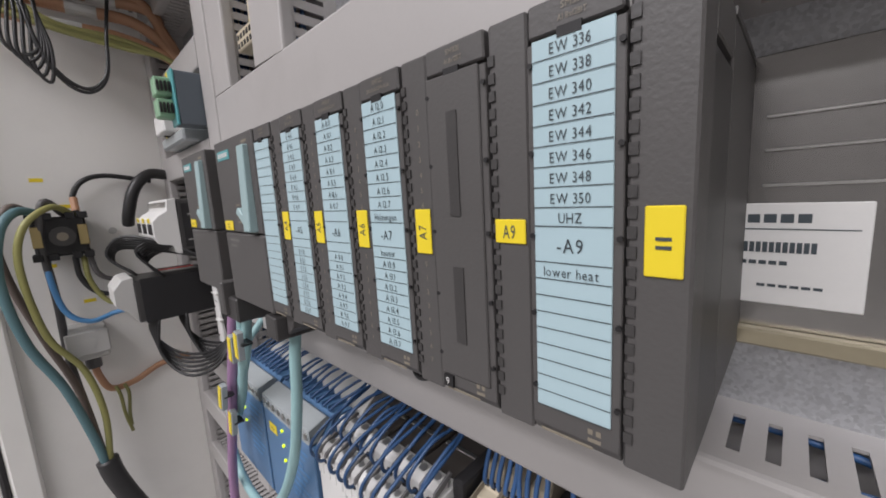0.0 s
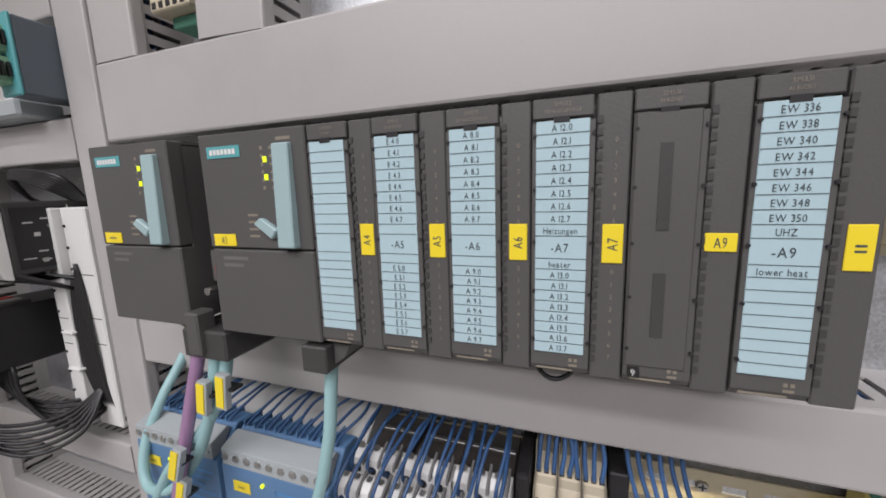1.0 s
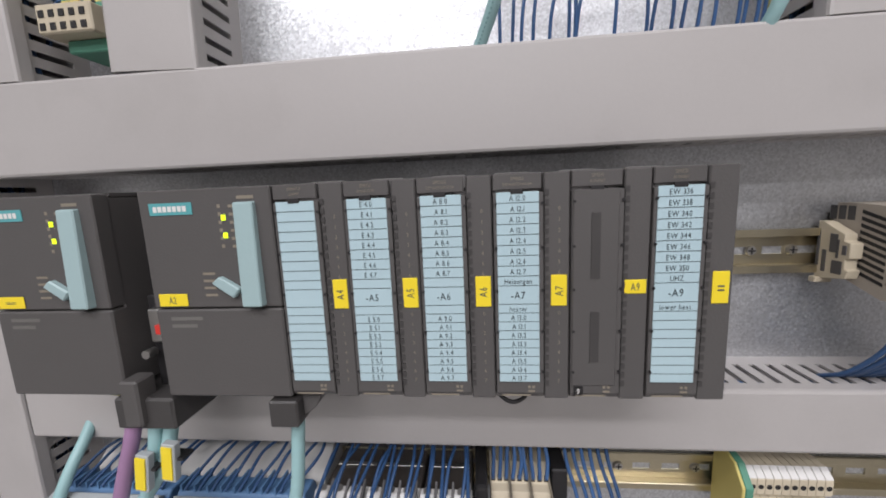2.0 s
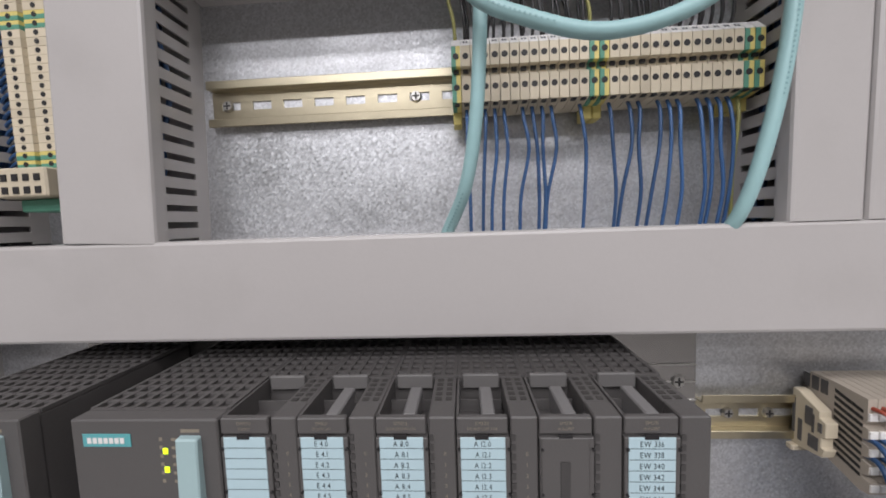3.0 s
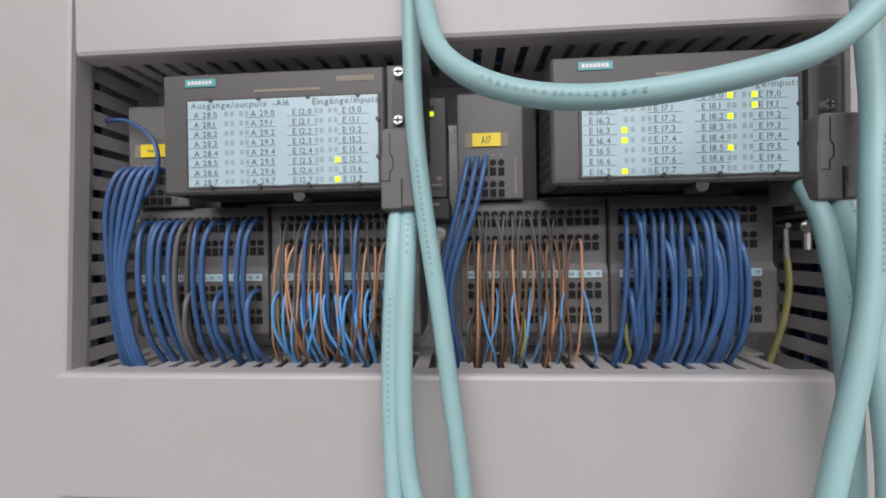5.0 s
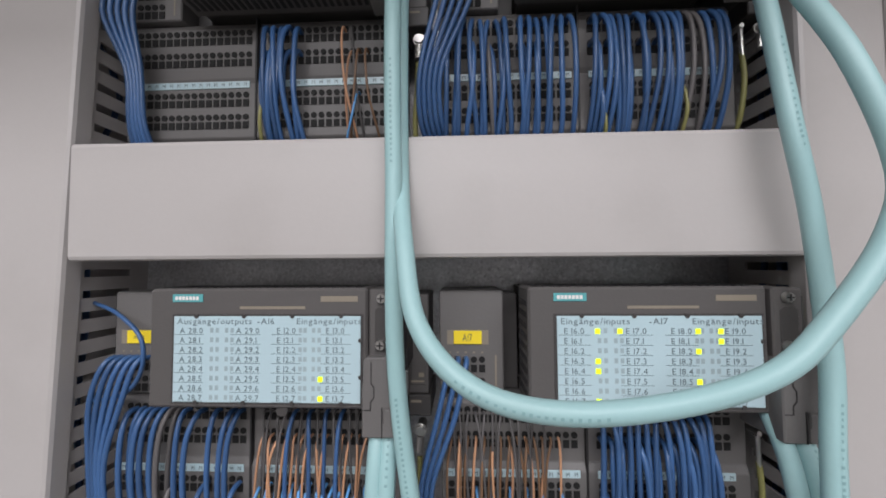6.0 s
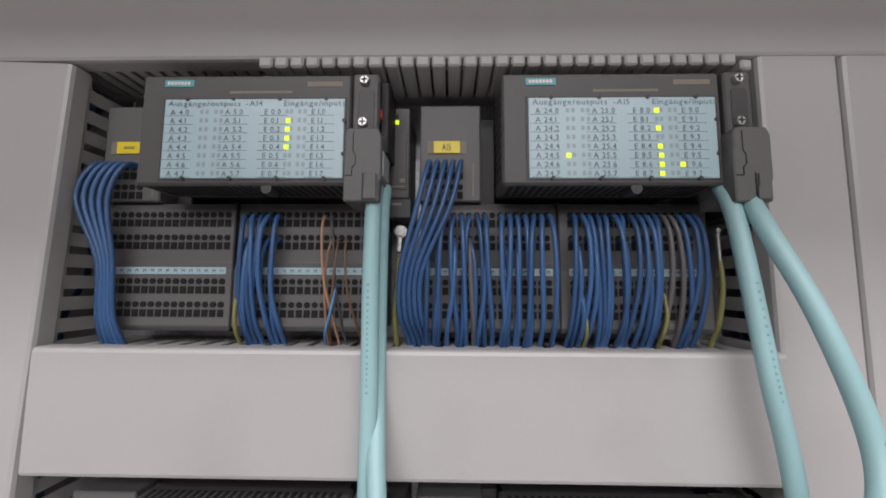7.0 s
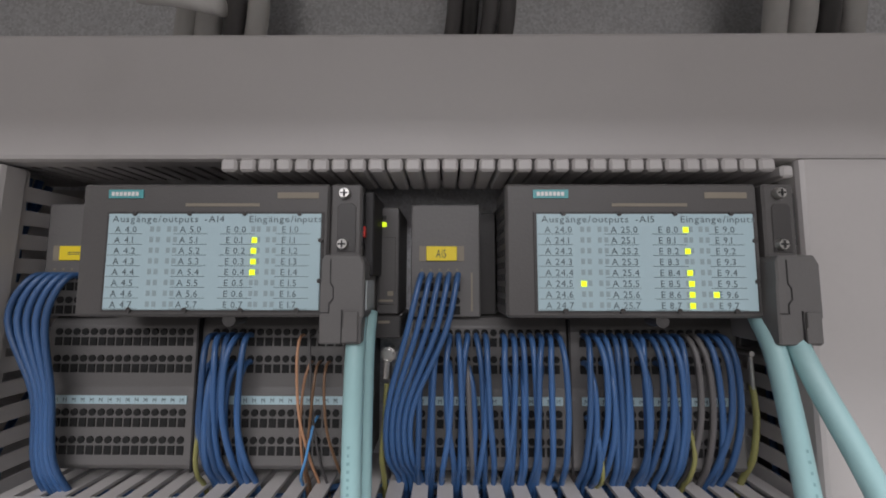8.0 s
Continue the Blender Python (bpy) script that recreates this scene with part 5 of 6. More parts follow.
def relay_socket(x, w):
    """A dark plug-in relay in a white socket with two stepped tiers of screw clamps and dark levers."""
    s = thing("relay_socket", (x + w / 2, -0.04, 0.98), "white relay socket with dark plug-in relay and blue wires", "relay socket", "relay sockets below the controller")
    part("relay", box(x + 0.001, x + w - 0.001, -0.060, PLATE, 0.985, 1.080, 0.0012), M_BROWNBOX, s, "dark brown plug-in relay")
    part("strip", box(x + 0.003, x + w - 0.003, -0.034, -0.030, 1.080, 1.0812, 0.0003), M_SCREW, s, "thin bright metal strip")
    part("upper_step", box(x + 0.0005, x + w - 0.0005, -0.080, -0.060, 0.98, 1.083, 0.0006), M_WHITE, s)
    part("lower_step", box(x + 0.0005, x + w - 0.0005, -0.100, -0.080, 0.98, 1.0735, 0.0006), M_WHITE, s)
    n = 4
    for tier, (yf, yb, zt) in enumerate(((-0.100, -0.081, 1.0735), (-0.080, -0.061, 1.0830))):
        m = n if tier == 0 else n - 1
        pw = (w - 0.002) / m
        for i in range(m):
            bx = x + 0.001 + i * pw
            bw = pw - 0.0022
            blk = part("clamp_block", prism([(yf - 0.001, zt - 0.020), (yf - 0.001, zt + 0.004), (yf + 0.004, zt + 0.0085), (yf + 0.010, zt + 0.0085), (yf + 0.0125, zt + 0.005), (yf + 0.0125, zt - 0.001), (yf + 0.004, zt - 0.001), (yf + 0.004, zt - 0.020)], bx, bx + bw, axis="x", bevel=0.0006), M_WHITE, s, "white screw clamp")
            part("clamp_screw", rod((bx + bw / 2, yf + 0.0072, zt + 0.0080), (bx + bw / 2, yf + 0.0068, zt + 0.0092), bw * 0.30, 12), M_SCREW, blk)
            # wire hole: a black disc coloured for the shade within
            part("wire_hole", rod((bx + bw / 2, yf - 0.0008, zt - 0.0045), (bx + bw / 2, yf - 0.0014, zt - 0.0045), bw * 0.30, 12), M_DARK, blk)
            part("lever", prism([(yf - 0.004, zt + 0.001), (yf - 0.003, zt + 0.006), (yf + 0.013, zt + 0.0125), (yf + 0.015, zt + 0.0095), (yf + 0.006, zt + 0.004)], bx + bw + 0.0002, bx + bw + 0.0020, axis="x", bevel=0.0003), M_LATCH, s, "grey separating lever")
            if tier or i != 2:
                ex = bx + bw / 2 + wr.uniform(0.002, 0.012)
                wire([(bx + bw / 2, yf + 0.004, zt - 0.0045), (bx + bw / 2, yf - 0.006, zt - 0.001), (bx + bw / 2 + 0.001, yf - 0.006, zt + 0.012), (bx + bw / 2 + 0.004, yf + 0.014, zt + 0.026), (ex, -0.046, 1.114), (ex + 0.002, -0.034, 1.138)], "blue", 0.0014, into=LOOSE_LOW)
    return s


for i in range(3):
    relay_socket(-0.0225 + i * 0.0418, 0.0412)
sd = thing("relay_block", (0.109, -0.04, 0.98), "black plastic end block beside the relay sockets", "relay block")
part("body", box(0.1040, 0.1140, -0.070, PLATE, 0.98, 1.094, 0.003, seg=2), M_DARK, sd)


def wide_terminal(x, w):
    """A wide beige rail terminal with three clamps on a sloping top."""
    t = thing("terminal_block", (x + w / 2, -0.03, 1.03), "beige three-pole rail terminal with blue wires", "terminal", "terminals below the controller")
    part("body", prism([(PLATE - 0.008, 1.03), (-0.064, 1.03), (-0.066, 1.034), (-0.066, 1.070), (-0.060, 1.082), (-0.052, 1.083), (-0.046, 1.098), (PLATE - 0.008, 1.102)], x + 0.0006, x + w - 0.0006, axis="x", bevel=0.0005), M_BEIGE, t)
    for e in (x + 0.0003, x + w - 0.0011):
        part("flange", prism([(PLATE - 0.008, 1.03), (-0.068, 1.03), (-0.068, 1.084), (-0.052, 1.088), (-0.045, 1.106), (PLATE - 0.008, 1.106)], e, e + 0.0008, axis="x"), M_OCHRE, t)
    for i in range(3):
        cx = x + w * (i + 0.5) / 3
        # clamp hole: a black block coloured for the shade within
        part("clamp_hole", box(cx - 0.0017, cx + 0.0017, -0.0515, -0.0490, 1.084, 1.0885), M_DARK, t)
        part("clamp_screw", rod((cx, -0.0655, 1.074), (cx, -0.0667, 1.074), 0.0016, 10), M_DARK, t)
        wire([(cx, -0.048, 1.085), (cx, -0.053, 1.090), (cx + wr.uniform(-0.002, 0.002), -0.050, 1.105), (cx + wr.uniform(-0.003, 0.003), -0.040, 1.124), (cx, -0.034, 1.138)], "blue", 0.0016)


for i in range(3):
    wide_terminal(0.1160 + i * 0.0160, 0.0160)
bk = thing("relay_block", (0.172, -0.03, 1.0), "black plastic relay block with blue wires", "relay block")
part("body", box(0.1655, 0.1780, -0.052, PLATE, 1.0, 1.096, 0.001), M_DARK, bk)
part("front", box(0.1665, 0.1770, -0.058, -0.052, 1.01, 1.070, 0.001), M_LGREY, bk, "pale grey clamp front")
for i in range(6):
    x = 0.176 + i * 0.0065
    dx = wr.uniform(0.0, 0.006)
    wire([(x + 0.012 + dx, -0.058, 1.005), (x + 0.010 + dx, -0.060, 1.040), (x + 0.006 + dx, -0.056, 1.075), (x + 0.001, -0.048, 1.105), (x, -0.036, 1.138)], "blue", 0.0016)
pe = thing("earth_terminal", (0.318, -0.02, 1.03), "green and yellow earth terminal on the lower rail", "terminal", "terminals below the controller")
part("body", prism([(PLATE - 0.008, 1.03), (-0.046, 1.034), (-0.048, 1.080), (-0.036, 1.094), (PLATE - 0.008, 1.100)], 0.3120, 0.3145, axis="x", bevel=0.0005), M_TYEL, pe)
part("stripe", prism([(PLATE - 0.008, 1.03), (-0.046, 1.034), (-0.048, 1.080), (-0.036, 1.094), (PLATE - 0.008, 1.100)], 0.3147, 0.3205, axis="x", bevel=0.0005), M_TGREEN, pe)
for i in range(10):
    terminal(0.3215 + i * 0.0062, 0.0062, 1.0635, "feed")
din_rail(-0.27, 0.9, 1.0635, screws=(0.2345, 0.3015))
duct(-0.272, 0.95, 0.90, 0.955)

# ---- neighbouring section of the cabinet ----
LS = (-0.646, -0.606)
SHIFT = Vector((-0.012, 0, 0))
duct(0.55, 1.95, *LS, upright=True, bundle=0)
for z0, z1 in ((1.465, 1.505), (1.331, 1.373), (0.975, 1.012), (0.857, 0.897), (0.74, 0.78)):
    duct(LS[1], -0.322, z0, z1, bundle=3, tint=M_BLACK)
duct(LS[1], -0.322, 1.60, 1.66, bundle=3, tint=M_BLACK)

rl = thing("interface_module", (-0.34, -0.05, 1.385), "slate grey interface module with two green plugs", "interface module")
part("body", box(-0.350, -0.322, -0.0915, PLATE, 1.388, 1.456, 0.0015), M_DGREY, rl)
part("front_frame", box(-0.3505, -0.3215, -0.0945, -0.0913, 1.387, 1.457, 0.001), M_LOGO, rl, "petrol front frame")
tag(rl, -0.349, -0.340, -0.0942, 1.447, 1.456, "", bars=True)
for z in (1.4235, 1.3965):
    pl = part("plug", box(-0.352, -0.330, -0.112, -0.093, z, z + 0.0235, 0.0015), M_GREEN, rl, "green screw plug")
    for i in range(4):
        part("pin", box(-0.330, -0.326, -0.110 + i * 0.0042, -0.108 + i * 0.0042, z + 0.006, z + 0.018), M_DARK, pl)
cl = thing("contactor", (-0.46, -0.05, 1.375), "small white contactor with cloudy clear plastic cover", "contactor", "contactors")
part("body", box(-0.520, -0.395, -0.070, PLATE, 1.376, 1.412, 0.002), M_WHITE, cl)
part("cover", box(-0.500, -0.362, -0.082, -0.045, 1.374, 1.392, 0.003), M_CLEAR, cl, "cloudy clear plastic cover")
part("button", rod((-0.455, -0.070, 1.402), (-0.455, -0.086, 1.402), 0.012, 14), M_DARK, cl)
part("head", box(-0.470, -0.410, -0.094, -0.068, 1.392, 1.420, 0.002), M_WHITE, cl)
tag(cl, -0.520, -0.500, -0.0705, 1.384, 1.402, "", bars=True)
for i in range(4):
    wire([(-0.37 + i * 0.004, -0.03, 1.385), (-0.36 + i * 0.004, -0.05, 1.378), (-0.345 + i * 0.003, -0.05, 1.374), (-0.34, -0.02, 1.370)], "black", 0.0014)
din_rail(-0.618, -0.331, 1.420)
din_rail(-0.618, -0.331, 1.250)
din_rail(-0.618, -0.331, 1.115)


def contactor(x0, x1):
    c = thing("contactor", ((x0 + x1) / 2, -0.05, 1.21), "white contactor with black base and printed side", "contactor", "contactors")
    part("base", box(x0, x1, -0.099, PLATE, 1.216, 1.292, 0.0015), M_ANTH2, c)
    part("front", prism([(-0.0995, 1.212), (-0.106, 1.214), (-0.110, 1.226), (-0.124, 1.229), (-0.130, 1.240), (-0.130, 1.262), (-0.122, 1.270), (-0.112, 1.276), (-0.110, 1.292), (-0.0995, 1.294)], x0, x1, axis="x", bevel=0.0008), M_WHITE, c, "white clamp front")
    part("window", box(x0 + 0.008, x1 - 0.008, -0.1308, -0.1295, 1.243, 1.258), M_DARK, c)
    tag(c, x0 + 0.010, x0 + 0.028, -0.1302, 1.2595, 1.2665, "", bars=True)
    for i in range(3):
        x = x0 + 0.008 + i * (x1 - x0 - 0.016) / 2
        part("screw", rod((x, -0.109, 1.285), (x, -0.1125, 1.285), 0.004, 10), M_SCREW, c)
        part("screw", rod((x, -0.108, 1.220), (x, -0.1115, 1.220), 0.004, 10), M_SCREW, c)
    part("side_panel", box(x1 - 0.0004, x1 + 0.0008, -0.094, -0.030, 1.222, 1.286), M_DARK, c)
    bm = bmesh.new()
    rnd = random.Random(3)
    for k in range(34):
        a, zz = rnd.uniform(-0.091, -0.042), rnd.uniform(1.226, 1.280)
        w, h = rnd.choice(((0.010, 0.0012), (0.0012, 0.008), (0.005, 0.004), (0.008, 0.0014)))
        bm.faces.new([bm.verts.new((x1 + 0.0010, yy, z2)) for yy, z2 in ((a, zz), (a + w, zz), (a + w, zz + h), (a, zz + h))])
    part("print", bm, M_LGREY, c)


for k in range(3):
    contactor(-0.525 + k * 0.0475, -0.4795 + k * 0.0475)
ms = thing("motor_starter", (-0.45, -0.09, 1.10), "black motor starter block with pale front keys", "motor starter")
part("body", box(-0.512, -0.432, -0.158, PLATE, 1.112, 1.176, 0.002), M_ANTH2, ms)
part("side_cover", box(-0.432, -0.4305, -0.150, -0.040, 1.110, 1.178, 0.0005), M_DARK, ms)
for k in range(3):
    x = -0.510 + k * 0.0262
    part("key", prism([(-0.157, 1.112), (-0.166, 1.128), (-0.181, 1.142), (-0.181, 1.166), (-0.170, 1.180), (-0.157, 1.182)], x, x + 0.0245, axis="x", bevel=0.001), M_LGREY, ms, "pale grey front key")
for k in range(4):
    part("clip_bar", box(-0.505 + k * 0.018, -0.493 + k * 0.018, -0.120, -0.07, 1.1765, 1.181, 0.0006), (M_ANTH2, M_RED, M_LGREY, M_ANTH2)[k], ms)
for k in range(7):
    wire([(-0.500 + k * 0.010, -0.120, 1.176), (-0.500 + k * 0.009, -0.130 - 0.003 * k, 1.196 + 0.004 * k), (-0.480 + k * 0.008, -0.110, 1.212 + 0.004 * k), (-0.450 + k * 0.007, -0.080, 1.204 + 0.002 * k), (-0.40 + k * 0.004, -0.050, 1.200), (-0.385 + k * 0.003, -0.030, 1.17)], "black", 0.0021, into=LOOSE_SIDE)
for k in range(6):
    wire([(-0.490 + k * 0.010, -0.100, 1.113), (-0.480 + k * 0.010, -0.100, 1.088 - 0.003 * k), (-0.440 + k * 0.008, -0.085, 1.062 - 0.005 * k), (-0.395 + k * 0.004, -0.060, 1.062 - 0.003 * k), (-0.372, -0.040, 1.085)], "black", 0.0021, into=LOOSE_SIDE)
for k in range(6):
    wire([(-0.520 + k * 0.012, -0.150, 1.182), (-0.524 + k * 0.010, -0.168 - 0.002 * k, 1.200 + 0.003 * k), (-0.500 + k * 0.010, -0.160, 1.222 + 0.004 * k), (-0.455 + k * 0.008, -0.120, 1.216 + 0.003 * k), (-0.410 + k * 0.005, -0.075, 1.203), (-0.395, -0.045, 1.185)], "black", 0.0023, into=LOOSE_SIDE)
    wire([(-0.505 + k * 0.012, -0.135, 1.112), (-0.500 + k * 0.012, -0.140, 1.080 - 0.004 * k), (-0.455 + k * 0.010, -0.118, 1.050 - 0.005 * k), (-0.400 + k * 0.006, -0.085, 1.052 - 0.003 * k), (-0.372, -0.055, 1.078)], "black", 0.0023, into=LOOSE_SIDE)
for k in range(7):
    x = -0.398 + 0.004 * k
    wire([(x, -0.04, 1.292), (x - 0.006, -0.06, 1.306 + 0.002 * k), (x - 0.05 - 0.004 * k, -0.066, 1.318 + 0.001 * k), (x - 0.09, -0.05, 1.310 - 0.002 * k), (x - 0.10 - 0.003 * k, -0.03, 1.292)], "black", 0.0024, into=LOOSE_SIDE)
    wire([(x - 0.002, -0.048 - 0.002 * k, 1.222), (x + 0.004, -0.060, 1.190), (x + 0.004 + 0.001 * k, -0.062, 1.130), (x + 0.012, -0.058, 1.07), (x + 0.030, -0.050, 1.03), (x + 0.045, -0.03, 1.005)], "black", 0.0022, into=LOOSE_SIDE)
for z in (1.142, 1.098):
    solo("cable_tie", box(-0.397, -0.376, -0.069, -0.058, z, z + 0.003, 0.001), M_WHITE, "white nylon cable tie round black wires", "cable tie", "cable ties")
hs = thing("heat_sink", (-0.38, -0.02, 1.12), "ribbed grey metal plate behind the wires", "ribbed plate")
for k in range(9):
    part("rib", box(-0.405 + k * 0.008, -0.400 + k * 0.008, -0.018, PLATE, 1.130, 1.300), M_LGREY, hs)
for k, (x0, x1, y) in enumerate(((-0.402, -0.380, -0.066), (-0.378, -0.336, -0.058))):
    ch = thing("white_channel", ((x0 + x1) / 2, -0.03, 1.055), "white plastic terminal cover strip standing upright", "cover strip", "white cover strips")
    part("body", box(x0, x1, y, PLATE, 1.058 - 0.03 * k, 1.284, 0.0015), M_WHITE, ch)
    for i in range(9):
        part("stud", rod((x0 + 0.004, y + 0.0005, 1.072 + i * 0.024), (x0 + 0.004, y - 0.0015, 1.072 + i * 0.024), 0.0016, 8), M_DARK, ch)
    for z in (1.13, 1.16, 1.21):
        part("joint", box(x0 + 0.003, x1 - 0.003, y - 0.0004, y + 0.0002, z, z + 0.0008), M_DARK, ch)

# ---- on the side wall ----
SHIFT = Vector((0, 0, 0))
WX = -0.660
sw = thing("rotary_switch", (-0.64, -0.215, 1.205), "black rotary switch body with brass clamps on the side wall", "switch")
part("body", box(WX, -0.612, -0.252, -0.188, 1.212, 1.276, 0.003), M_DARK, sw)
part("hub", rod((-0.612, -0.218, 1.244), (-0.604, -0.218, 1.244), 0.016, 16), M_ANTH2, sw)
part("core", rod((-0.604, -0.218, 1.244), (-0.601, -0.218, 1.244), 0.007, 12), M_OCHRE, sw)
for y in (-0.250, -0.232, -0.205, -0.190):
    for z in (1.206, 1.272):
        part("clamp", box(-0.640, -0.608, y - 0.006, y + 0.006, z, z + 0.011, 0.001), M_DARK, sw)
for y in (-0.247, -0.193):
    part("brass_strip", box(-0.6115, -0.6085, y - 0.006, y + 0.006, 1.228, 1.262, 0.0008), material("old_brass", (0.42, 0.33, 0.16), 0.4, metal=0.8), sw, "worn brass strip")
jb = thing("junction_box", (-0.64, -0.212, 1.02), "light grey junction box with an orange cable", "junction box")
part("body", box(WX, -0.618, -0.240, -0.188, 1.026, 1.086, 0.003), M_LGREY, jb)
part("lid", box(-0.6185, -0.613, -0.242, -0.186, 1.036, 1.078, 0.002), M_LGREY, jb)
part("disc", rod((-0.6135, -0.214, 1.057), (-0.6115, -0.214, 1.057), 0.010, 14), M_LGREY, jb)
part("gland", rod((-0.638, -0.212, 1.027), (-0.638, -0.212, 1.006), 0.011, 12), M_GREYW, jb)


def wall_cable(points, r, mat, label):
    return cable(points, r, mat, label, group="cables on the side wall", seg=10, per=6, name="cable")


wall_cable([(-0.638, -0.212, 1.010), (-0.640, -0.208, 0.985), (-0.644, -0.195, 0.955), (-0.648, -0.160, 0.955), (-0.650, -0.120, 0.972), (-0.650, -0.070, 0.975)], 0.0055, M_ORANGE, "orange cable leaving the junction box")
for dy in (0.0, 0.012):
    wall_cable([(-0.640, -0.190 + dy, 0.958), (-0.634, -0.186 + dy, 0.940), (-0.636, -0.184 + dy * 0.5, 0.900), (-0.640, -0.178, 0.862 + dy)], 0.0028, M_GNYE, "green and yellow wire tied to the orange cable")
wall_cable([(-0.625, -0.240, 1.212), (-0.612, -0.242, 1.175), (-0.600, -0.232, 1.120), (-0.598, -0.205, 1.098), (-0.600, -0.170, 1.105), (-0.560, -0.12, 1.115)], 0.0042, M_LBLUE, "blue cable below the rotary switch")
wall_cable([(-0.622, -0.235, 1.280), (-0.600, -0.262, 1.287), (-0.585, -0.283, 1.255), (-0.580, -0.292, 1.180), (-0.582, -0.280, 1.085), (-0.588, -0.252, 1.000), (-0.596, -0.232, 0.900), (-0.60, -0.222, 0.830)], 0.0065, material("teal_grey_cable", (0.10, 0.19, 0.21), 0.5, vary=0.15), "dark teal cable hanging from the rotary switch")
wall_cable([(-0.625, -0.200, 1.278), (-0.600, -0.225, 1.292), (-0.582, -0.258, 1.262), (-0.580, -0.270, 1.200), (-0.585, -0.258, 1.090), (-0.592, -0.2258, 1.020), (-0.598, -0.212, 0.930), (-0.600, -0.218, 0.830)], 0.0048, M_GNYE, "green and yellow cable hanging from the rotary switch")
wall_cable([(-0.630, -0.245, 1.280), (-0.610, -0.268, 1.294), (-0.600, -0.288, 1.250), (-0.602, -0.284, 1.180), (-0.606, -0.262, 1.080), (-0.610, -0.235, 0.970), (-0.604, -0.224, 0.830)], 0.0055, material("brown_grey_cable", (0.13, 0.10, 0.085), 0.5, vary=0.15), "brown-grey cable hanging from the rotary switch")
wall_cable([(-0.625, -0.210, 1.278), (-0.610, -0.232, 1.300), (-0.615, -0.243, 1.240), (-0.620, -0.240, 1.140), (-0.622, -0.240, 1.030), (-0.620, -0.230, 0.920), (-0.605, -0.222, 0.830)], 0.0055, M_GREYW, "dark grey cable hanging from the rotary switch")
wall_cable([(-0.602, -0.221, 0.845), (-0.600, -0.215, 0.81), (-0.595, -0.200, 0.760), (-0.58, -0.17, 0.68)], 0.016, M_BLACK, "black sleeve round a bunch of cables")
wall_cable([(-0.630, -0.196, 1.278), (-0.642, -0.196, 1.310), (-0.640, -0.180, 1.335), (-0.646, -0.148, 1.344), (-0.650, -0.085, 1.334)], 0.0042, M_BLACK, "black cable fixed to the side wall")
solo("sleeve", rod((-0.6315, -0.196, 1.284), (-0.6405, -0.196, 1.306), 0.0056, 10), M_ORANGE, "orange sleeve on a black cable", "sleeve")
wall_cable([(-0.640, -0.130, 1.255), (-0.628, -0.128, 1.275), (-0.625, -0.115, 1.318), (-0.632, -0.090, 1.345), (-0.64, -0.06, 1.345)], 0.0095, M_BLACK, "thick black cable entering the side wall")
wall_cable([(-0.622, -0.208, 1.208), (-0.618, -0.206, 1.170), (-0.615, -0.185, 1.140), (-0.60, -0.14, 1.135), (-0.53, -0.10, 1.14)], 0.0042, M_BLACK, "black cable below the rotary switch")
wall_cable([(-0.622, -0.190, 1.208), (-0.615, -0.184, 1.175), (-0.612, -0.160, 1.160), (-0.55, -0.11, 1.165)], 0.0042, M_GREYW, "grey cable below the rotary switch")
wall_cable([(-0.620, -0.198, 1.208), (-0.612, -0.196, 1.165), (-0.606, -0.178, 1.125), (-0.59, -0.145, 1.118), (-0.53, -0.10, 1.125)], 0.0040, M_GNYE, "green and yellow wire below the rotary switch")
for y, z in ((-0.235, 1.335), (-0.206, 1.290), (-0.240, 1.190), (-0.200, 1.120)):
    solo("wall_tag", box(WX, WX + 0.0008, y - 0.008, y + 0.008, z, z + 0.006), M_YEL, "small yellow tag stuck on the side wall", "wall tag", "tags on the side wall")
for y, z in ((-0.152, 1.245), (-0.150, 1.225)):
    solo("bolt", rod((WX, y, z), (WX + 0.004, y, z), 0.006, 12), M_LGREY, "painted bolt head on the side wall", "bolt", "bolts of the side wall")
fr = thing("door_frame", (-0.65, -0.32, 0.1), "pale grey cabinet frame profile with a black rubber seal", "frame profile")
part("profile", box(WX, -0.642, -0.335, -0.302, 0.1, 2.26, 0.003), M_WALL, fr)
part("seal", rod((-0.650, -0.342, 0.1), (-0.650, -0.342, 2.26), 0.005, 8), M_BLACK, fr, "black rubber seal")
# orange cables and black loops near the top
for k, (dy, dz, r) in enumerate(((0.0, 0.0, 0.0085), (0.02, 0.028, 0.009), (0.045, 0.052, 0.009), (0.03, 0.065, 0.008))):
    wall_cable([(-0.600, -0.330 + dy, 1.600 + dz), (-0.580, -0.250 + dy, 1.572 + dz), (-0.565, -0.180 + dy, 1.562 + dz), (-0.550, -0.110 + dy, 1.556 + dz), (-0.54, -0.050, 1.535 + dz * 0.6), (-0.53, -0.02, 1.50)], r, M_ORANGE, "thick orange power cable near the top of the side wall")
    solo("cable_marker", rod((-0.565, -0.185 + dy, 1.5622 + dz), (-0.558, -0.150 + dy, 1.5600 + dz), r + 0.0008, 12), M_LGREY, "pale marker sleeve on an orange cable", "cable marker", "markers on the orange cables")
for k in range(3):
    wall_cable([(-0.590, -0.320, 1.620 - 0.01 * k), (-0.560, -0.235, 1.590 - 0.012 * k), (-0.545, -0.180, 1.556 - 0.004 * k), (-0.535, -0.110, 1.548 - 0.006 * k), (-0.525, -0.055, 1.528), (-0.52, -0.02, 1.50)], 0.004, M_GNYE, "green and yellow cable beside the orange cables")
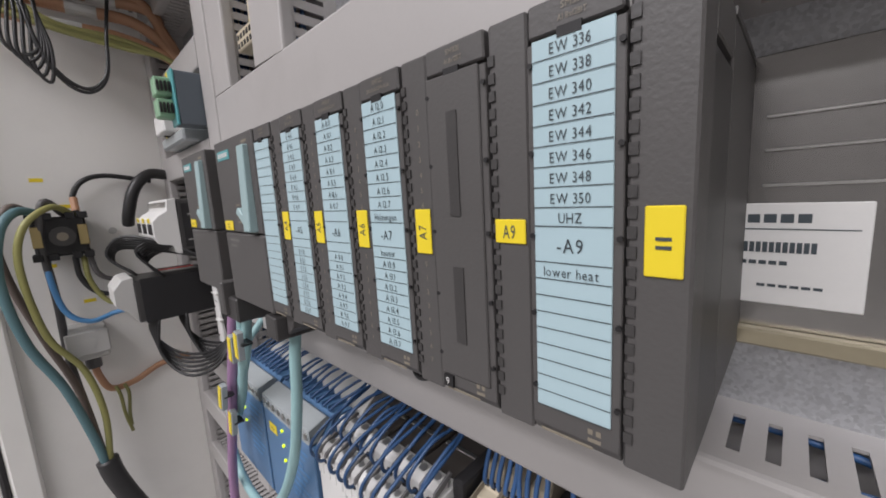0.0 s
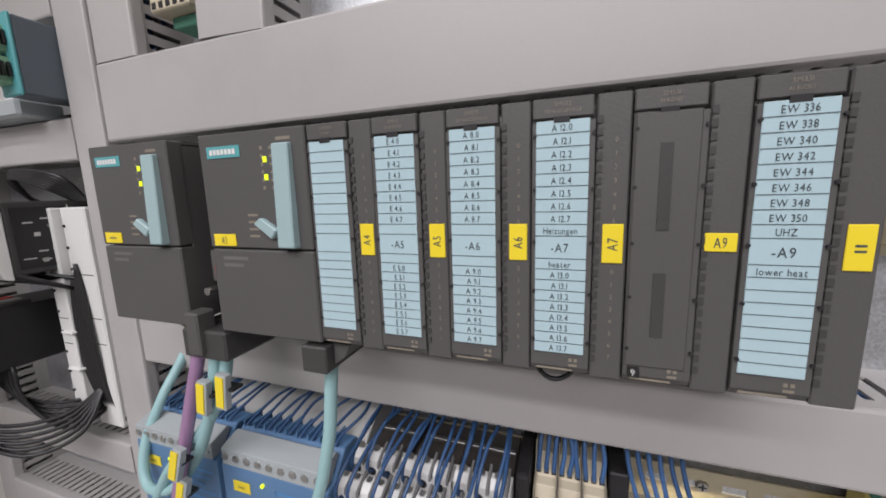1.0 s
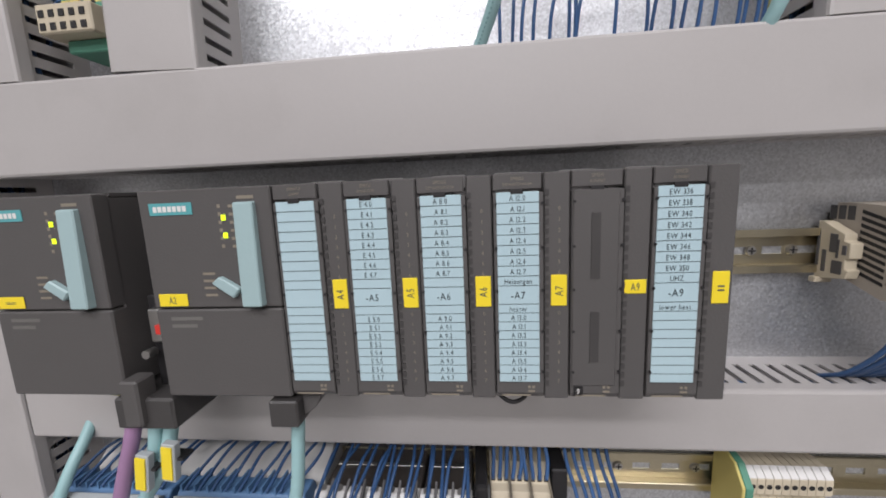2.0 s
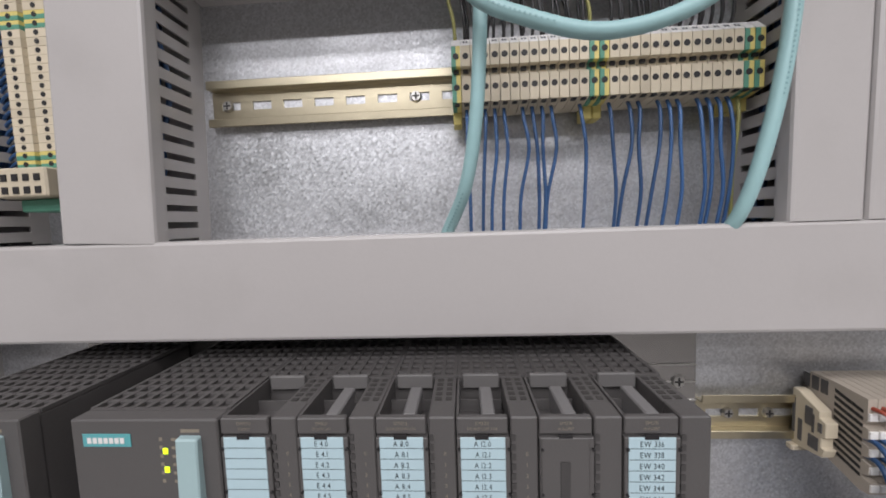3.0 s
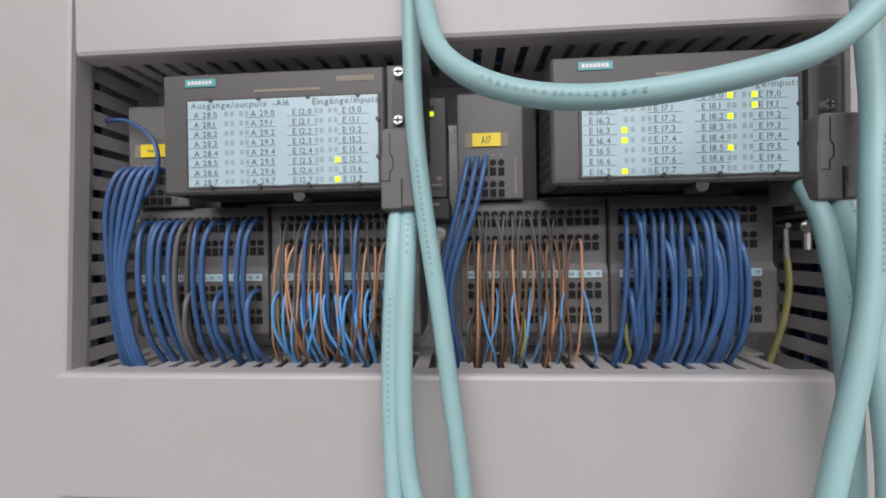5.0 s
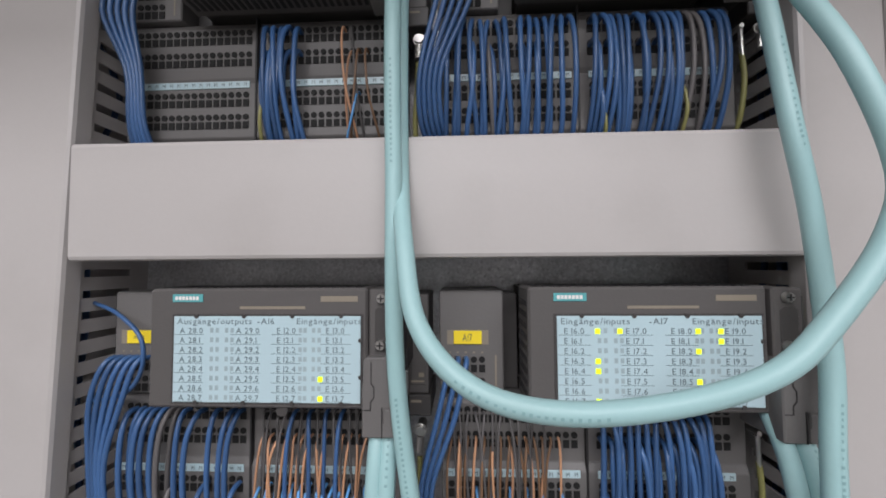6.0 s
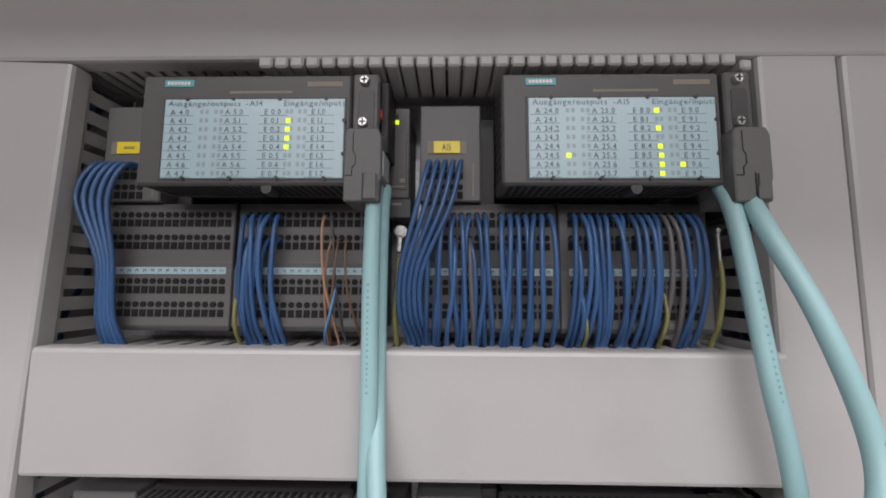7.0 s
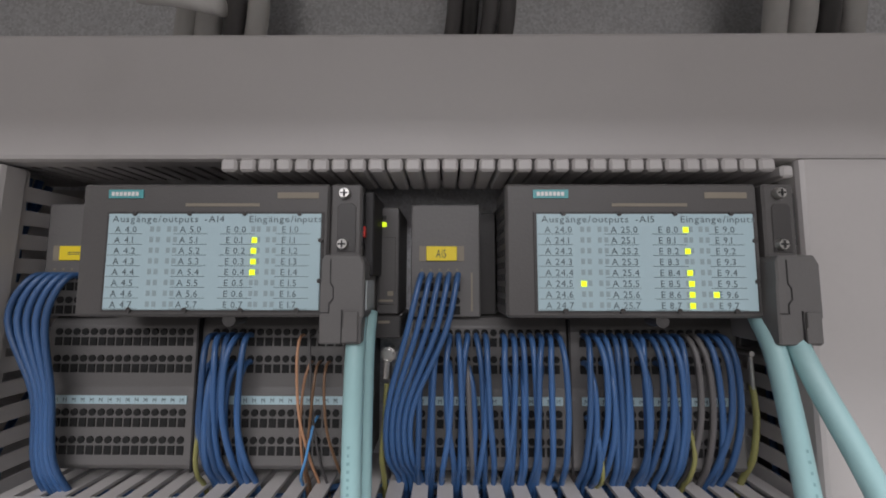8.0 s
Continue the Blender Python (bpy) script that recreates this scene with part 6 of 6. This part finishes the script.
for k in range(5):
    a = 0.006 * k
    wall_cable([(-0.520, -0.215 - a * 0.4, 1.600), (-0.505, -0.232 + a, 1.550), (-0.500, -0.236 + a, 1.508 - a), (-0.500, -0.222 + a, 1.492 - a * 1.3), (-0.500, -0.204 + a * 0.5, 1.505), (-0.515, -0.200, 1.560), (-0.53, -0.20, 1.610)], 0.0022, M_BLACK, "thin black cable coiled near the top")
for k in range(2):
    wall_cable([(-0.510, -0.215, 1.590), (-0.500, -0.205, 1.510 - 0.004 * k), (-0.500, -0.185, 1.470 - 0.006 * k), (-0.500, -0.160, 1.458 - 0.005 * k), (-0.500, -0.138, 1.482 - 0.003 * k), (-0.505, -0.130, 1.540), (-0.52, -0.12, 1.60)], 0.0024, M_BLACK, "thin black cable hanging in a loop")
tray = thing("cable_tray", (-0.5, -0.15, 1.64), "dark cable tray above the orange cables", "cable tray")
part("base", box(WX + 0.004, -0.40, -0.26, -0.02, 1.650, 1.654), M_DARK, tray)
for k in range(12):
    part("rung", box(WX + 0.006, -0.40, -0.255 + k * 0.02, -0.248 + k * 0.02, 1.640, 1.650), M_ANTH2, tray)

solo("wiring", LOOSE_SIDE, M_BLACK, "looped black wires round the motor starter and contactors", "wires", kind="stuff", smooth=True)
solo("wiring", LOOSE_LOW, M_BLUE, "blue wires between the lower devices and the duct", "wires", kind="stuff", smooth=True)
solo("wiring", LOOSE_COLUMN, M_BLUE, "blue wires leaving the upright terminal column", "wires", kind="stuff", smooth=True)
solo("wiring", LOOSE_TOP, M_BLACK, "thin black wires above the terminal row", "wires", kind="stuff", smooth=True)

# ---- the slats of the ducts, piece by piece ----
SLAT_MESH = {}


def slat_mesh(size):
    key = tuple(round(v, 5) for v in size)
    if key not in SLAT_MESH:
        sx, sy, sz = size
        SLAT_MESH[key] = mesh_of("slat", box(-sx / 2, sx / 2, -sy / 2, sy / 2, -sz / 2, sz / 2), M_DUCT)
    return SLAT_MESH[key]


for body, upright, a0, a1, c0, c1, front, walls, w, pitch, slat in SLATS:
    y0, y1 = front + 0.0145, PLATE - 0.014
    for on, q in zip(walls, (c0 + 0.002 + w / 2, c1 - 0.002 - w / 2)):
        if not on:
            continue
        n = int((a1 - a0) / pitch)
        for i in range(n):
            a = a0 + (i + 0.5) * pitch
            size = (w, y1 - y0, slat) if upright else (slat, y1 - y0, w)
            ob = new("slat", slat_mesh(size))
            ob.parent = body
            ob.location = Vector((q, (y0 + y1) / 2, a) if upright else (a, (y0 + y1) / 2, q)) - ORIGIN[body]
